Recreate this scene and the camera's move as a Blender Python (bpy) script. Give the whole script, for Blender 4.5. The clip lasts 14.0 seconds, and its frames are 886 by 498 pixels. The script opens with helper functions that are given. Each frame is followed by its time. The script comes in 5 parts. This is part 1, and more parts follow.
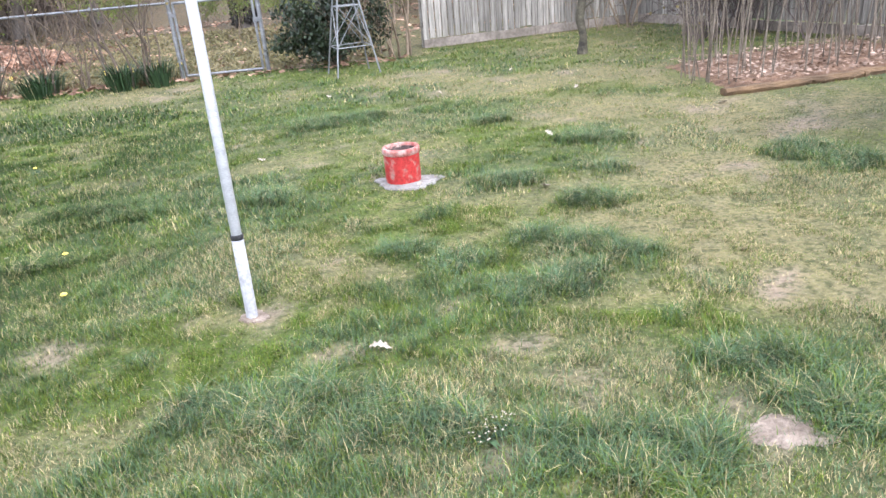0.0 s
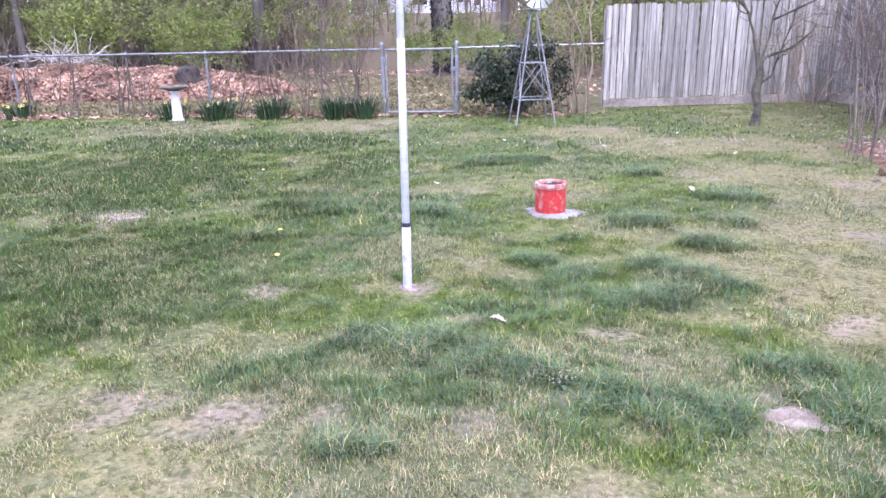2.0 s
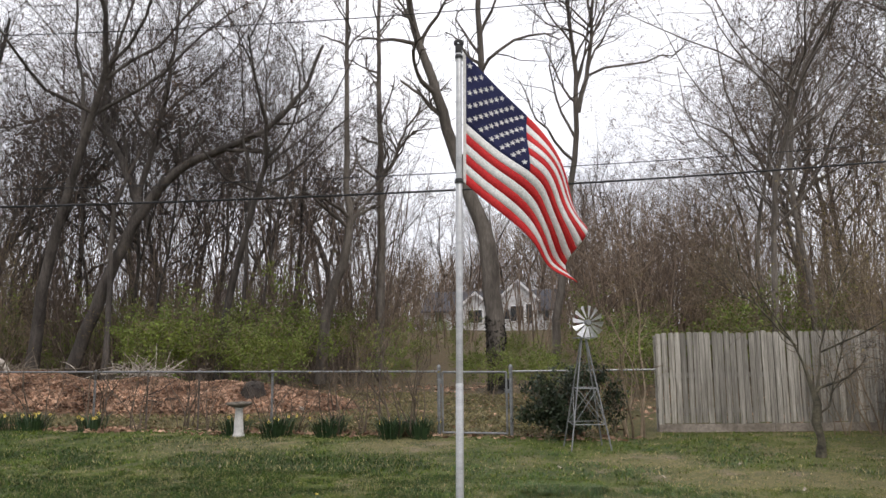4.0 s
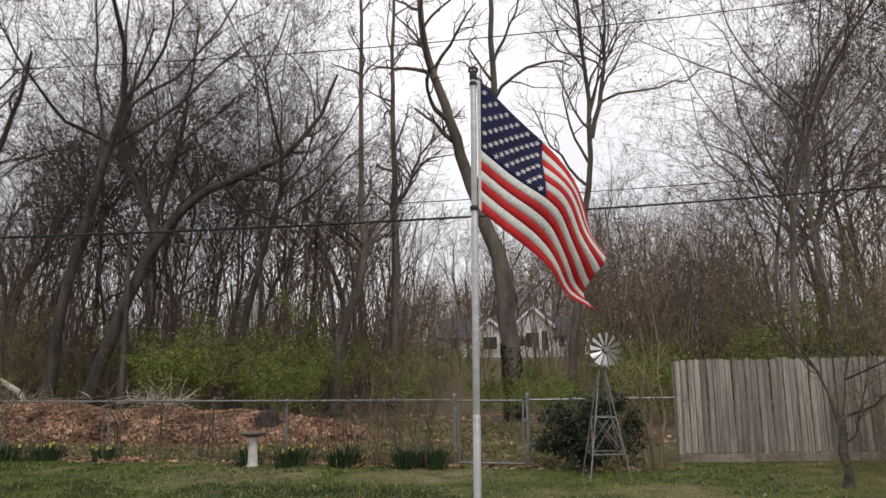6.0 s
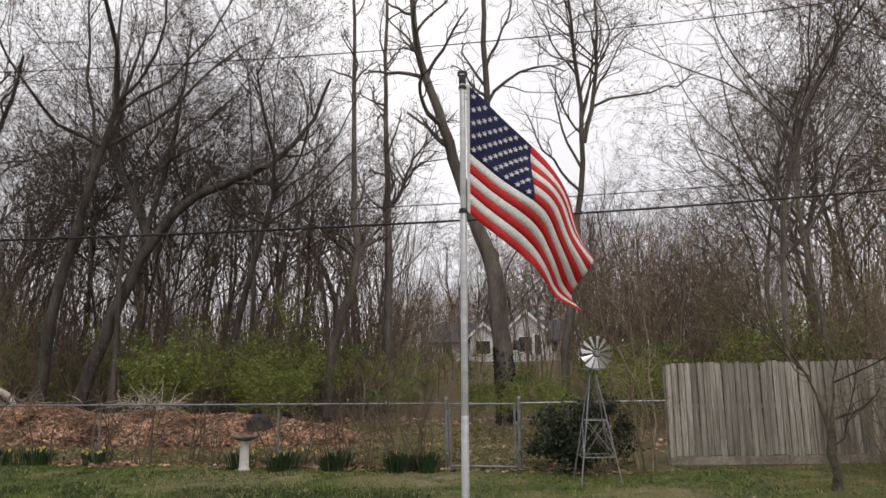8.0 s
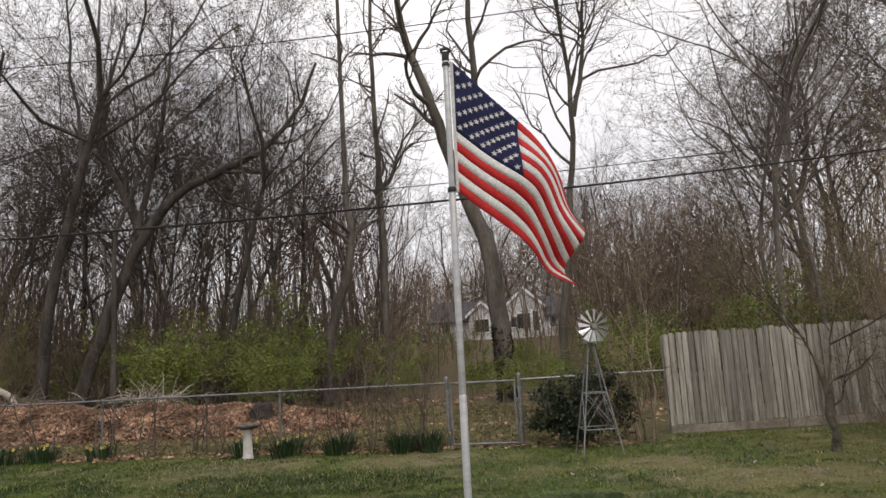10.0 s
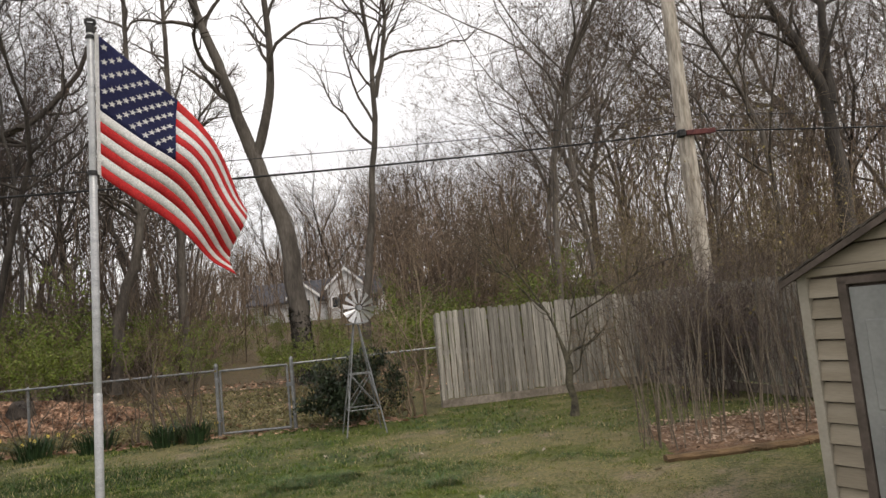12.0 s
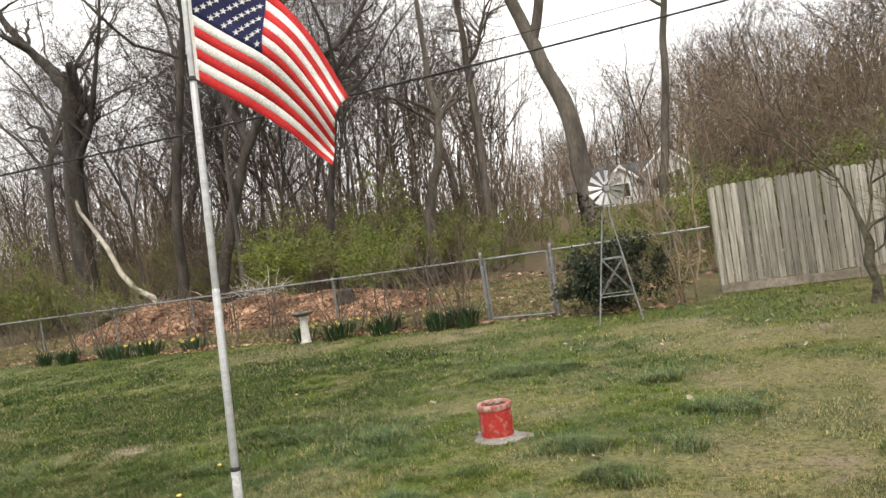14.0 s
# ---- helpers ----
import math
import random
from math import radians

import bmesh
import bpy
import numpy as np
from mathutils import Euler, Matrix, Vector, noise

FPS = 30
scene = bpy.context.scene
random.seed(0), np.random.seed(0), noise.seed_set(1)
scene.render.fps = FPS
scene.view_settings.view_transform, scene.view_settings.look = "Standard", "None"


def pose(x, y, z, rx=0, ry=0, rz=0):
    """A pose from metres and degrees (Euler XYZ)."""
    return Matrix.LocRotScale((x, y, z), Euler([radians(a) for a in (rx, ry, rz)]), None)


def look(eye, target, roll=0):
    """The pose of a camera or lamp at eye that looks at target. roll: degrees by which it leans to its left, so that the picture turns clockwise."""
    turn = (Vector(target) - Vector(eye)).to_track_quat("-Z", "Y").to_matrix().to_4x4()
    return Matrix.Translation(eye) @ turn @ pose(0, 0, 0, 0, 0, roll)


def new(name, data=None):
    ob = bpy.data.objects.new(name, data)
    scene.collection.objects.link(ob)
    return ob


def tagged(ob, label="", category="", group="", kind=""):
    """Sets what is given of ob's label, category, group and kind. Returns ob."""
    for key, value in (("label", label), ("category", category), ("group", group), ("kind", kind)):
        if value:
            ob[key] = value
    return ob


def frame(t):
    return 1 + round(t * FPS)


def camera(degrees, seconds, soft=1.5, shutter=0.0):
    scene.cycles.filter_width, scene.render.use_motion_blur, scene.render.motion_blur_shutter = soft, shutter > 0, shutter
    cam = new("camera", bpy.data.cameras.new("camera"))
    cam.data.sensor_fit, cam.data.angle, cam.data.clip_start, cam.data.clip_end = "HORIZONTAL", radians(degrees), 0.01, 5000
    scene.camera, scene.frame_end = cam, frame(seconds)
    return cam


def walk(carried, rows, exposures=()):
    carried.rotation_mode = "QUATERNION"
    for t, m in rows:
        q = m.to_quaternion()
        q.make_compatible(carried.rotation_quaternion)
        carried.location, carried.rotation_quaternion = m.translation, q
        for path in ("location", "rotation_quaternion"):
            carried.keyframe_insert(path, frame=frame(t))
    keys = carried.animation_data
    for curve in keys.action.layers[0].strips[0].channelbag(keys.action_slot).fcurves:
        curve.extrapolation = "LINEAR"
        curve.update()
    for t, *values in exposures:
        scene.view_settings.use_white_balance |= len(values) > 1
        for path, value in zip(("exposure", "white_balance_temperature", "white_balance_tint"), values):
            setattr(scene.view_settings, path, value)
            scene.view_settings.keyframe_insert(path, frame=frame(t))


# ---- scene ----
cam = camera(64.0, 14.0)
PATH = [
    (0.0, (0.646, -3.027, 1.482), (0.809, -1.184, 0.720), -5.1),
    (0.5, (0.673, -3.324, 1.488), (0.644, -1.454, 0.782), -5.3),
    (1.0, (0.692, -3.629, 1.500), (0.548, -1.800, 0.703), -0.4),
    (1.5, (0.794, -3.817, 1.484), (0.576, -1.963, 0.765), 1.5),
    (2.0, (0.843, -3.955, 1.513), (0.547, -2.069, 0.916), -1.4),
    (2.5, (0.850, -4.085, 1.554), (0.492, -2.131, 1.323), -1.5),
    (3.0, (0.876, -4.184, 1.719), (0.396, -2.248, 1.862), 2.0),
    (3.5, (0.875, -4.193, 1.704), (0.452, -2.254, 1.946), -0.3),
    (6.0, (0.849, -4.127, 1.725), (0.376, -2.212, 2.060), -0.8),
    (6.5, (0.867, -4.135, 1.722), (0.405, -2.219, 2.066), -1.0),
    (7.0, (0.886, -4.140, 1.715), (0.432, -2.222, 2.061), -0.8),
    (9.5, (0.880, -4.165, 1.704), (0.417, -2.251, 2.052), -1.3),
    (10.0, (0.902, -4.115, 1.706), (0.457, -2.186, 1.998), -3.5),
    (10.5, (0.996, -4.152, 1.702), (0.810, -2.183, 1.997), -4.0),
    (11.0, (1.295, -4.136, 1.685), (1.400, -2.145, 1.842), -5.4),
    (11.5, (1.621, -4.049, 1.653), (1.563, -2.066, 1.908), -6.8),
    (12.0, (1.958, -3.921, 1.679), (1.974, -1.930, 1.876), -5.6),
    (12.5, (2.237, -3.696, 1.592), (1.730, -1.761, 1.572), -5.9),
    (13.0, (2.462, -3.418, 1.560), (1.816, -1.525, 1.595), -5.0),
    (13.5, (2.799, -3.212, 1.551), (1.947, -1.403, 1.504), -6.0),
    (14.0, (3.108, -3.048, 1.512), (2.207, -1.263, 1.503), -8.5),
]
walk(cam, [(t, look(eye, target, roll)) for t, eye, target, roll in PATH],
     exposures=[(0.0, 1.84, 5750, 14), (0.5, 1.88, 5700, 16), (1.0, 1.9, 5250, 30), (2.0, 1.92, 5250, 31), (2.5, 2.02, 5150, 30), (3.0, 1.6, 5650, 14), (3.5, 0.7, 6300, 11),
                (6.0, 0.02, 6800, 11), (10.5, 0.06, 6900, 11), (11.5, 0.17, 6950, 10), (12.0, 0.2, 7000, 10), (12.5, 0.3, 7050, 8), (14.0, 0.95, 7100, 7)])

# ---- sky and sun: bright overcast ----
world = bpy.data.worlds.new("overcast_sky")
scene.world = world
world.use_nodes = True
wn, wl = world.node_tree.nodes, world.node_tree.links
sky = wn.new("ShaderNodeTexSky")
sky.sky_type = "NISHITA"
sky.sun_disc = False
sky.sun_elevation, sky.sun_rotation = radians(48), radians(140)
scale_sky = wn.new("ShaderNodeMix")
scale_sky.data_type, scale_sky.blend_type = "RGBA", "MULTIPLY"
scale_sky.inputs["Factor"].default_value = 1.0
wl.new(sky.outputs["Color"], scale_sky.inputs["A"])
scale_sky.inputs["B"].default_value = (0.1, 0.1, 0.1, 1)
wcoord = wn.new("ShaderNodeTexCoord")
cloud = wn.new("ShaderNodeTexNoise")
cloud.inputs["Scale"].default_value, cloud.inputs["Detail"].default_value = 2.2, 5
wl.new(wcoord.outputs["Generated"], cloud.inputs["Vector"])
ramp = wn.new("ShaderNodeValToRGB")
ramp.color_ramp.elements[0].position, ramp.color_ramp.elements[0].color = 0.3, (0.9, 0.91, 0.98, 1)
ramp.color_ramp.elements[1].position, ramp.color_ramp.elements[1].color = 0.7, (1.22, 1.21, 1.25, 1)
wl.new(cloud.outputs["Fac"], ramp.inputs["Fac"])
over = wn.new("ShaderNodeMix")
over.data_type = "RGBA"
over.inputs["Factor"].default_value = 0.88
wl.new(scale_sky.outputs["Result"], over.inputs["A"])
wl.new(ramp.outputs["Color"], over.inputs["B"])
wl.new(over.outputs["Result"], wn["Background"].inputs["Color"])
wn["Background"].inputs["Strength"].default_value = 1.0

sun = new("sun", bpy.data.lights.new("sun", "SUN"))
sun.data.energy, sun.data.angle, sun.data.color = 1.05, radians(14), (1.0, 0.95, 0.87)
sun.matrix_world = look((6, -8, 11), (0, 0, 0))


# ---- materials ----
def material(name, base, other=None, scale=8.0, detail=6.0, rough=0.85, bump=0.3, metal=0.0, fine=60.0, stretch=(1, 1, 1),
             low=0.35, high=0.65, attribute="", random_amount=0.0, island=False, bump_dist=0.01, spec=0.3, coords="Object", grainy=0.25):
    """Two-scale noise material: base and other colours mixed by coarse noise, dulled by a fine grain, with bump."""
    m = bpy.data.materials.new(name)
    m.use_nodes = True
    n, l = m.node_tree.nodes, m.node_tree.links
    bsdf = n["Principled BSDF"]
    bsdf.inputs["Roughness"].default_value = rough
    bsdf.inputs["Metallic"].default_value = metal
    bsdf.inputs["Specular IOR Level"].default_value = spec
    co = n.new("ShaderNodeTexCoord")
    mp = n.new("ShaderNodeMapping")
    mp.inputs["Scale"].default_value = stretch
    l.new(co.outputs[coords], mp.inputs["Vector"])
    coarse = n.new("ShaderNodeTexNoise")
    coarse.inputs["Scale"].default_value, coarse.inputs["Detail"].default_value = scale, detail
    grain = n.new("ShaderNodeTexNoise")
    grain.inputs["Scale"].default_value, grain.inputs["Detail"].default_value = fine, 4
    l.new(mp.outputs["Vector"], coarse.inputs["Vector"])
    l.new(mp.outputs["Vector"], grain.inputs["Vector"])
    rp = n.new("ShaderNodeValToRGB")
    rp.color_ramp.elements[0].position, rp.color_ramp.elements[1].position = low, high
    rp.color_ramp.elements[0].color = (*base, 1)
    rp.color_ramp.elements[1].color = (*(other or [c * 1.35 for c in base]), 1)
    l.new(coarse.outputs["Fac"], rp.inputs["Fac"])
    col = rp.outputs["Color"]
    if attribute:
        at = n.new("ShaderNodeAttribute")
        at.attribute_name = attribute
        mx = n.new("ShaderNodeMix")
        mx.data_type, mx.blend_type = "RGBA", "MULTIPLY"
        mx.inputs["Factor"].default_value = 1
        l.new(at.outputs["Color"], mx.inputs["A"])
        l.new(col, mx.inputs["B"])
        col = mx.outputs["Result"]
    hsv = n.new("ShaderNodeHueSaturation")
    mr = n.new("ShaderNodeMapRange")
    mr.inputs["From Min"].default_value, mr.inputs["From Max"].default_value = 0.3, 0.7
    mr.inputs["To Min"].default_value, mr.inputs["To Max"].default_value = 1 - grainy, 1 + grainy
    l.new(grain.outputs["Fac"], mr.inputs["Value"])
    val = mr.outputs["Result"]
    if random_amount:
        if island:
            src = n.new("ShaderNodeNewGeometry").outputs["Random Per Island"]
        else:
            src = n.new("ShaderNodeObjectInfo").outputs["Random"]
            shift = n.new("ShaderNodeCombineXYZ")
            far = n.new("ShaderNodeMath")
            far.operation, far.inputs[1].default_value = "MULTIPLY", 37.0
            l.new(src, far.inputs[0])
            l.new(far.outputs["Value"], shift.inputs["X"])
            l.new(far.outputs["Value"], shift.inputs["Z"])
            l.new(shift.outputs["Vector"], mp.inputs["Location"])
        r2 = n.new("ShaderNodeMapRange")
        r2.inputs["To Min"].default_value, r2.inputs["To Max"].default_value = 1 - random_amount, 1 + random_amount
        l.new(src, r2.inputs["Value"])
        mul = n.new("ShaderNodeMath")
        mul.operation = "MULTIPLY"
        l.new(val, mul.inputs[0])
        l.new(r2.outputs["Result"], mul.inputs[1])
        val = mul.outputs["Value"]
    l.new(val, hsv.inputs["Value"])
    l.new(col, hsv.inputs["Color"])
    l.new(hsv.outputs["Color"], bsdf.inputs["Base Color"])
    if bump:
        bp = n.new("ShaderNodeBump")
        bp.inputs["Strength"].default_value, bp.inputs["Distance"].default_value = bump, bump_dist
        l.new(grain.outputs["Fac"], bp.inputs["Height"])
        l.new(bp.outputs["Normal"], bsdf.inputs["Normal"])
    return m


M_GROUND = material("lawn_soil", (0.82, 0.82, 0.8), (1.15, 1.12, 1.05), scale=5, fine=45, attribute="cover", bump=0.9, bump_dist=0.03)


def add_thatch(m):
    """Tan thatch and dark soil specks between the grass, at the scale of a hand."""
    n, l = m.node_tree.nodes, m.node_tree.links
    hsv = next(k for k in n if k.type == "HUE_SAT")
    was = hsv.inputs["Color"].links[0].from_socket
    co = next(k for k in n if k.type == "TEX_COORD")
    for scale, colour, low, high, amount in ((9.0, (0.2, 0.165, 0.07, 1), 0.5, 0.66, 0.4), (22.0, (0.028, 0.042, 0.008, 1), 0.5, 0.62, 0.65), (48.0, (0.33, 0.275, 0.19, 1), 0.57, 0.66, 0.3)):
        tx = n.new("ShaderNodeTexNoise")
        tx.inputs["Scale"].default_value, tx.inputs["Detail"].default_value = scale, 5
        l.new(co.outputs["Object"], tx.inputs["Vector"])
        mr = n.new("ShaderNodeMapRange")
        mr.inputs["From Min"].default_value, mr.inputs["From Max"].default_value = low, high
        mr.inputs["To Max"].default_value = amount
        l.new(tx.outputs["Fac"], mr.inputs["Value"])
        mx = n.new("ShaderNodeMix")
        mx.data_type = "RGBA"
        l.new(mr.outputs["Result"], mx.inputs["Factor"])
        l.new(was, mx.inputs["A"])
        mx.inputs["B"].default_value = colour
        was = mx.outputs["Result"]
    l.new(was, hsv.inputs["Color"])


add_thatch(M_GROUND)
M_BLADE = material("grass_blade", (0.85, 0.85, 0.85), (1.15, 1.15, 1.1), scale=1.5, fine=9, attribute="blade", bump=0, rough=0.6, spec=0.2)
M_BARK = material("grey_bark", (0.034, 0.029, 0.026), (0.084, 0.073, 0.065), scale=3, fine=22, stretch=(1, 1, 0.25), bump=0.8, bump_dist=0.03, random_amount=0.25)
M_PALE = material("pale_bark", (0.066, 0.056, 0.048), (0.145, 0.126, 0.108), scale=3, fine=22, stretch=(1, 1, 0.25), bump=0.8, bump_dist=0.03, random_amount=0.15)
M_TWIG = material("twig_bark", (0.04, 0.032, 0.028), (0.086, 0.069, 0.06), scale=1.2, fine=14, bump=0, random_amount=0.25)
M_BRUSH = material("brush_bark", (0.125, 0.096, 0.067), (0.26, 0.2, 0.138), scale=1.0, fine=12, bump=0, random_amount=0.3)
M_CANE = material("cane_bark", (0.105, 0.085, 0.064), (0.225, 0.188, 0.146), scale=4, fine=30, bump=0.2, random_amount=0.2)
M_LEAF = material("spring_leaf", (0.088, 0.122, 0.018), (0.185, 0.225, 0.04), scale=0.6, fine=7, bump=0, rough=0.55, random_amount=0.35, island=True)
M_BUD = material("bud_leaf", (0.13, 0.105, 0.038), (0.24, 0.19, 0.07), scale=0.7, fine=7, bump=0, rough=0.6, random_amount=0.35, island=True)
M_HOLLY = material("evergreen_leaf", (0.011, 0.021, 0.009), (0.028, 0.043, 0.017), scale=3, fine=15, bump=0, rough=0.5, random_amount=0.4, island=True, spec=0.5)
M_BULB = material("strap_leaf", (0.016, 0.036, 0.014), (0.04, 0.072, 0.027), scale=3, fine=15, bump=0, rough=0.5, random_amount=0.3, island=True)
M_PETAL = material("yellow_petal", (0.7, 0.47, 0.03), (0.8, 0.66, 0.2), scale=9, fine=30, bump=0, rough=0.6)
M_LITTER = material("dead_leaf", (0.16, 0.088, 0.055), (0.47, 0.305, 0.21), scale=1.2, fine=9, bump=0, rough=0.8, random_amount=0.5, island=True)
M_BEDLEAF = material("pale_dead_leaf", (0.2, 0.13, 0.09), (0.42, 0.32, 0.25), scale=1.5, fine=9, bump=0, rough=0.8, random_amount=0.45, island=True)
M_FARWOOD = material("distant_wood", (0.08, 0.061, 0.049), (0.165, 0.126, 0.098), scale=0.4, fine=3, bump=0, random_amount=0.4, island=True)
M_FARBRUSH = material("distant_tan_brush", (0.125, 0.093, 0.07), (0.24, 0.178, 0.13), scale=0.4, fine=3, bump=0, random_amount=0.4, island=True)
M_BROWNTWIG = material("brown_twig_bark", (0.07, 0.055, 0.042), (0.15, 0.116, 0.086), scale=1.2, fine=14, bump=0, random_amount=0.3)
M_PURPLE = material("purple_brown_twig", (0.07, 0.054, 0.05), (0.145, 0.115, 0.105), scale=1.2, fine=14, bump=0, random_amount=0.25)
M_TWIGBUD = material("red_brown_bud", (0.075, 0.05, 0.036), (0.15, 0.1, 0.066), scale=0.7, fine=7, bump=0, rough=0.7, random_amount=0.35, island=True)
M_MOSSBARK = material("mossy_bark", (0.04, 0.036, 0.028), (0.125, 0.112, 0.078), scale=9, fine=40, bump=0.9, bump_dist=0.02)
M_OLDPOST = material("rusted_steel", (0.085, 0.068, 0.055), (0.16, 0.135, 0.115), scale=9, fine=50, metal=0.25, rough=0.75, bump=0.2)
M_OAK = material("bleached_leaf", (0.3, 0.255, 0.2), (0.48, 0.42, 0.34), scale=9, fine=40, bump=0.2, rough=0.8)
M_PLANK = material("weathered_plank", (0.146, 0.134, 0.114), (0.37, 0.346, 0.305), scale=4.0, fine=20, grainy=0.42, low=0.3, high=0.7, stretch=(5, 5, 0.16), bump=0.9, random_amount=0.3, coords="Object")
M_KICK = material("weathered_board", (0.17, 0.145, 0.12), (0.3, 0.26, 0.22), scale=3, fine=25, bump=0.5, random_amount=0.15)
M_GALV = material("galvanised_steel", (0.17, 0.175, 0.18), (0.28, 0.285, 0.29), scale=6, fine=60, metal=0.65, rough=0.5, bump=0.1)
M_WIRE = material("galvanised_wire", (0.085, 0.08, 0.075), (0.15, 0.145, 0.14), scale=3, fine=30, metal=0.5, rough=0.55, bump=0)
M_ALU = material("brushed_aluminium", (0.34, 0.345, 0.355), (0.45, 0.455, 0.465), scale=3, fine=90, metal=0.3, rough=0.38, bump=0.05, stretch=(1, 1, 6))
M_WHITE = material("white_sleeve", (0.32, 0.32, 0.33), (0.44, 0.44, 0.45), scale=7, fine=60, rough=0.5, bump=0.05)
M_BLACK = material("black_rubber", (0.015, 0.015, 0.016), (0.035, 0.035, 0.036), scale=20, fine=80, rough=0.6, bump=0.1)
M_RED = material("worn_red_paint", (0.34, 0.028, 0.024), (0.34, 0.17, 0.14), scale=16, detail=10, fine=50, low=0.54, high=0.68, rough=0.6, bump=0.3)
M_RIM = material("worn_pink_rim", (0.3, 0.085, 0.07), (0.4, 0.29, 0.25), scale=14, detail=8, fine=60, low=0.4, high=0.6, rough=0.8, bump=0.4)
M_INNER_CLAY = material("dark_clay", (0.05, 0.04, 0.04), (0.16, 0.11, 0.1), scale=10, fine=60, rough=0.9)
M_CONC = material("rough_concrete", (0.16, 0.148, 0.135), (0.27, 0.255, 0.235), scale=9, fine=70, bump=0.6)
M_PATCH = material("sandy_concrete", (0.17, 0.13, 0.1), (0.29, 0.235, 0.185), scale=12, fine=80, bump=0.8, bump_dist=0.02)
M_BASIN = material("mossy_concrete", (0.075, 0.062, 0.05), (0.17, 0.15, 0.125), scale=12, fine=70, bump=0.6)
M_PED = material("white_concrete", (0.4, 0.39, 0.37), (0.54, 0.53, 0.5), scale=7, fine=60, bump=0.3)
M_SIDING = material("grey_siding", (0.235, 0.2, 0.15), (0.31, 0.27, 0.21), scale=3, fine=40, stretch=(0.4, 0.4, 3), bump=0.2, random_amount=0.08, grainy=0.08)
M_TRIM = material("pale_trim", (0.28, 0.255, 0.21), (0.37, 0.34, 0.285), scale=4, fine=40, bump=0.1, grainy=0.07)
# Brown trim colour, also on the shed body whose strips imitate lap shadows.
M_TRIM_LAPSHADE = material("brown_trim_lap_shade", (0.075, 0.06, 0.05), (0.125, 0.1, 0.085), scale=6, fine=40, grainy=0.1, bump=0.2)
M_DOOR = material("grey_door_paint", (0.2, 0.205, 0.2), (0.27, 0.275, 0.265), scale=3, fine=40, bump=0.1, grainy=0.07, rough=0.5)
M_SHINGLE = material("asphalt_shingle", (0.05, 0.042, 0.036), (0.1, 0.085, 0.07), scale=12, fine=90, bump=0.6, random_amount=0.2)
M_ROOF = material("grey_roof", (0.05, 0.05, 0.058), (0.095, 0.095, 0.107), scale=2, fine=20, bump=0.4)
M_HOUSE = material("pale_house_siding", (0.55, 0.55, 0.56), (0.68, 0.68, 0.7), scale=1.5, fine=20, bump=0.1)
M_HTRIM = material("white_house_trim", (0.8, 0.8, 0.82), (0.9, 0.9, 0.9), scale=2, fine=20, bump=0)
M_GLASS = material("dark_window_glass", (0.02, 0.025, 0.03), (0.05, 0.055, 0.06), scale=1, fine=5, rough=0.08, bump=0, spec=0.6)
M_STRIPE_R = material("red_cloth", (0.55, 0.032, 0.036), (0.66, 0.05, 0.052), scale=5, fine=120, rough=0.8, bump=0.15, bump_dist=0.002)
M_STRIPE_W = material("white_cloth", (0.74, 0.73, 0.72), (0.84, 0.83, 0.82), scale=5, fine=120, rough=0.8, bump=0.15, bump_dist=0.002)
M_CANTON = material("navy_cloth", (0.018, 0.02, 0.07), (0.03, 0.034, 0.105), scale=5, fine=120, rough=0.8, bump=0.15, bump_dist=0.002)
for cloth_mat in (M_STRIPE_R, M_STRIPE_W, M_CANTON):
    cn, cl = cloth_mat.node_tree.nodes, cloth_mat.node_tree.links
    thin, mixer = cn.new("ShaderNodeBsdfTranslucent"), cn.new("ShaderNodeMixShader")
    mixer.inputs["Fac"].default_value = 0.4
    cl.new(next(k for k in cn if k.type == "HUE_SAT").outputs["Color"], thin.inputs["Color"])
    cl.new(cn["Principled BSDF"].outputs["BSDF"], mixer.inputs[1])
    cl.new(thin.outputs["BSDF"], mixer.inputs[2])
    cl.new(mixer.outputs["Shader"], cn["Material Output"].inputs["Surface"])
M_POLE = material("weathered_pole", (0.2, 0.165, 0.13), (0.47, 0.425, 0.37), scale=4, fine=14, grainy=0.35, low=0.3, high=0.62, stretch=(2, 2, 0.3), bump=0.9, bump_dist=0.02)
M_RUST = material("rust_red_steel", (0.075, 0.02, 0.022), (0.14, 0.045, 0.042), scale=8, fine=40, rough=0.7, bump=0.3)
M_CABLE = material("black_cable", (0.012, 0.012, 0.014), (0.03, 0.03, 0.033), scale=5, fine=30, rough=0.6, bump=0)
M_TIMBER = material("rotted_timber", (0.075, 0.05, 0.03), (0.18, 0.115, 0.062), scale=5, fine=30, stretch=(0.4, 2, 2), bump=0.9, bump_dist=0.02)
M_MULCH = material("bed_mulch", (0.11, 0.066, 0.04), (0.22, 0.135, 0.085), scale=9, fine=45, bump=1.0, bump_dist=0.03)
M_DEADWOOD = material("bleached_wood", (0.22, 0.195, 0.165), (0.4, 0.36, 0.31), scale=3, fine=25, bump=0.5, random_amount=0.2)
M_STUMP = material("charred_wood", (0.02, 0.017, 0.015), (0.06, 0.048, 0.04), scale=5, fine=25, bump=0.8, bump_dist=0.03)


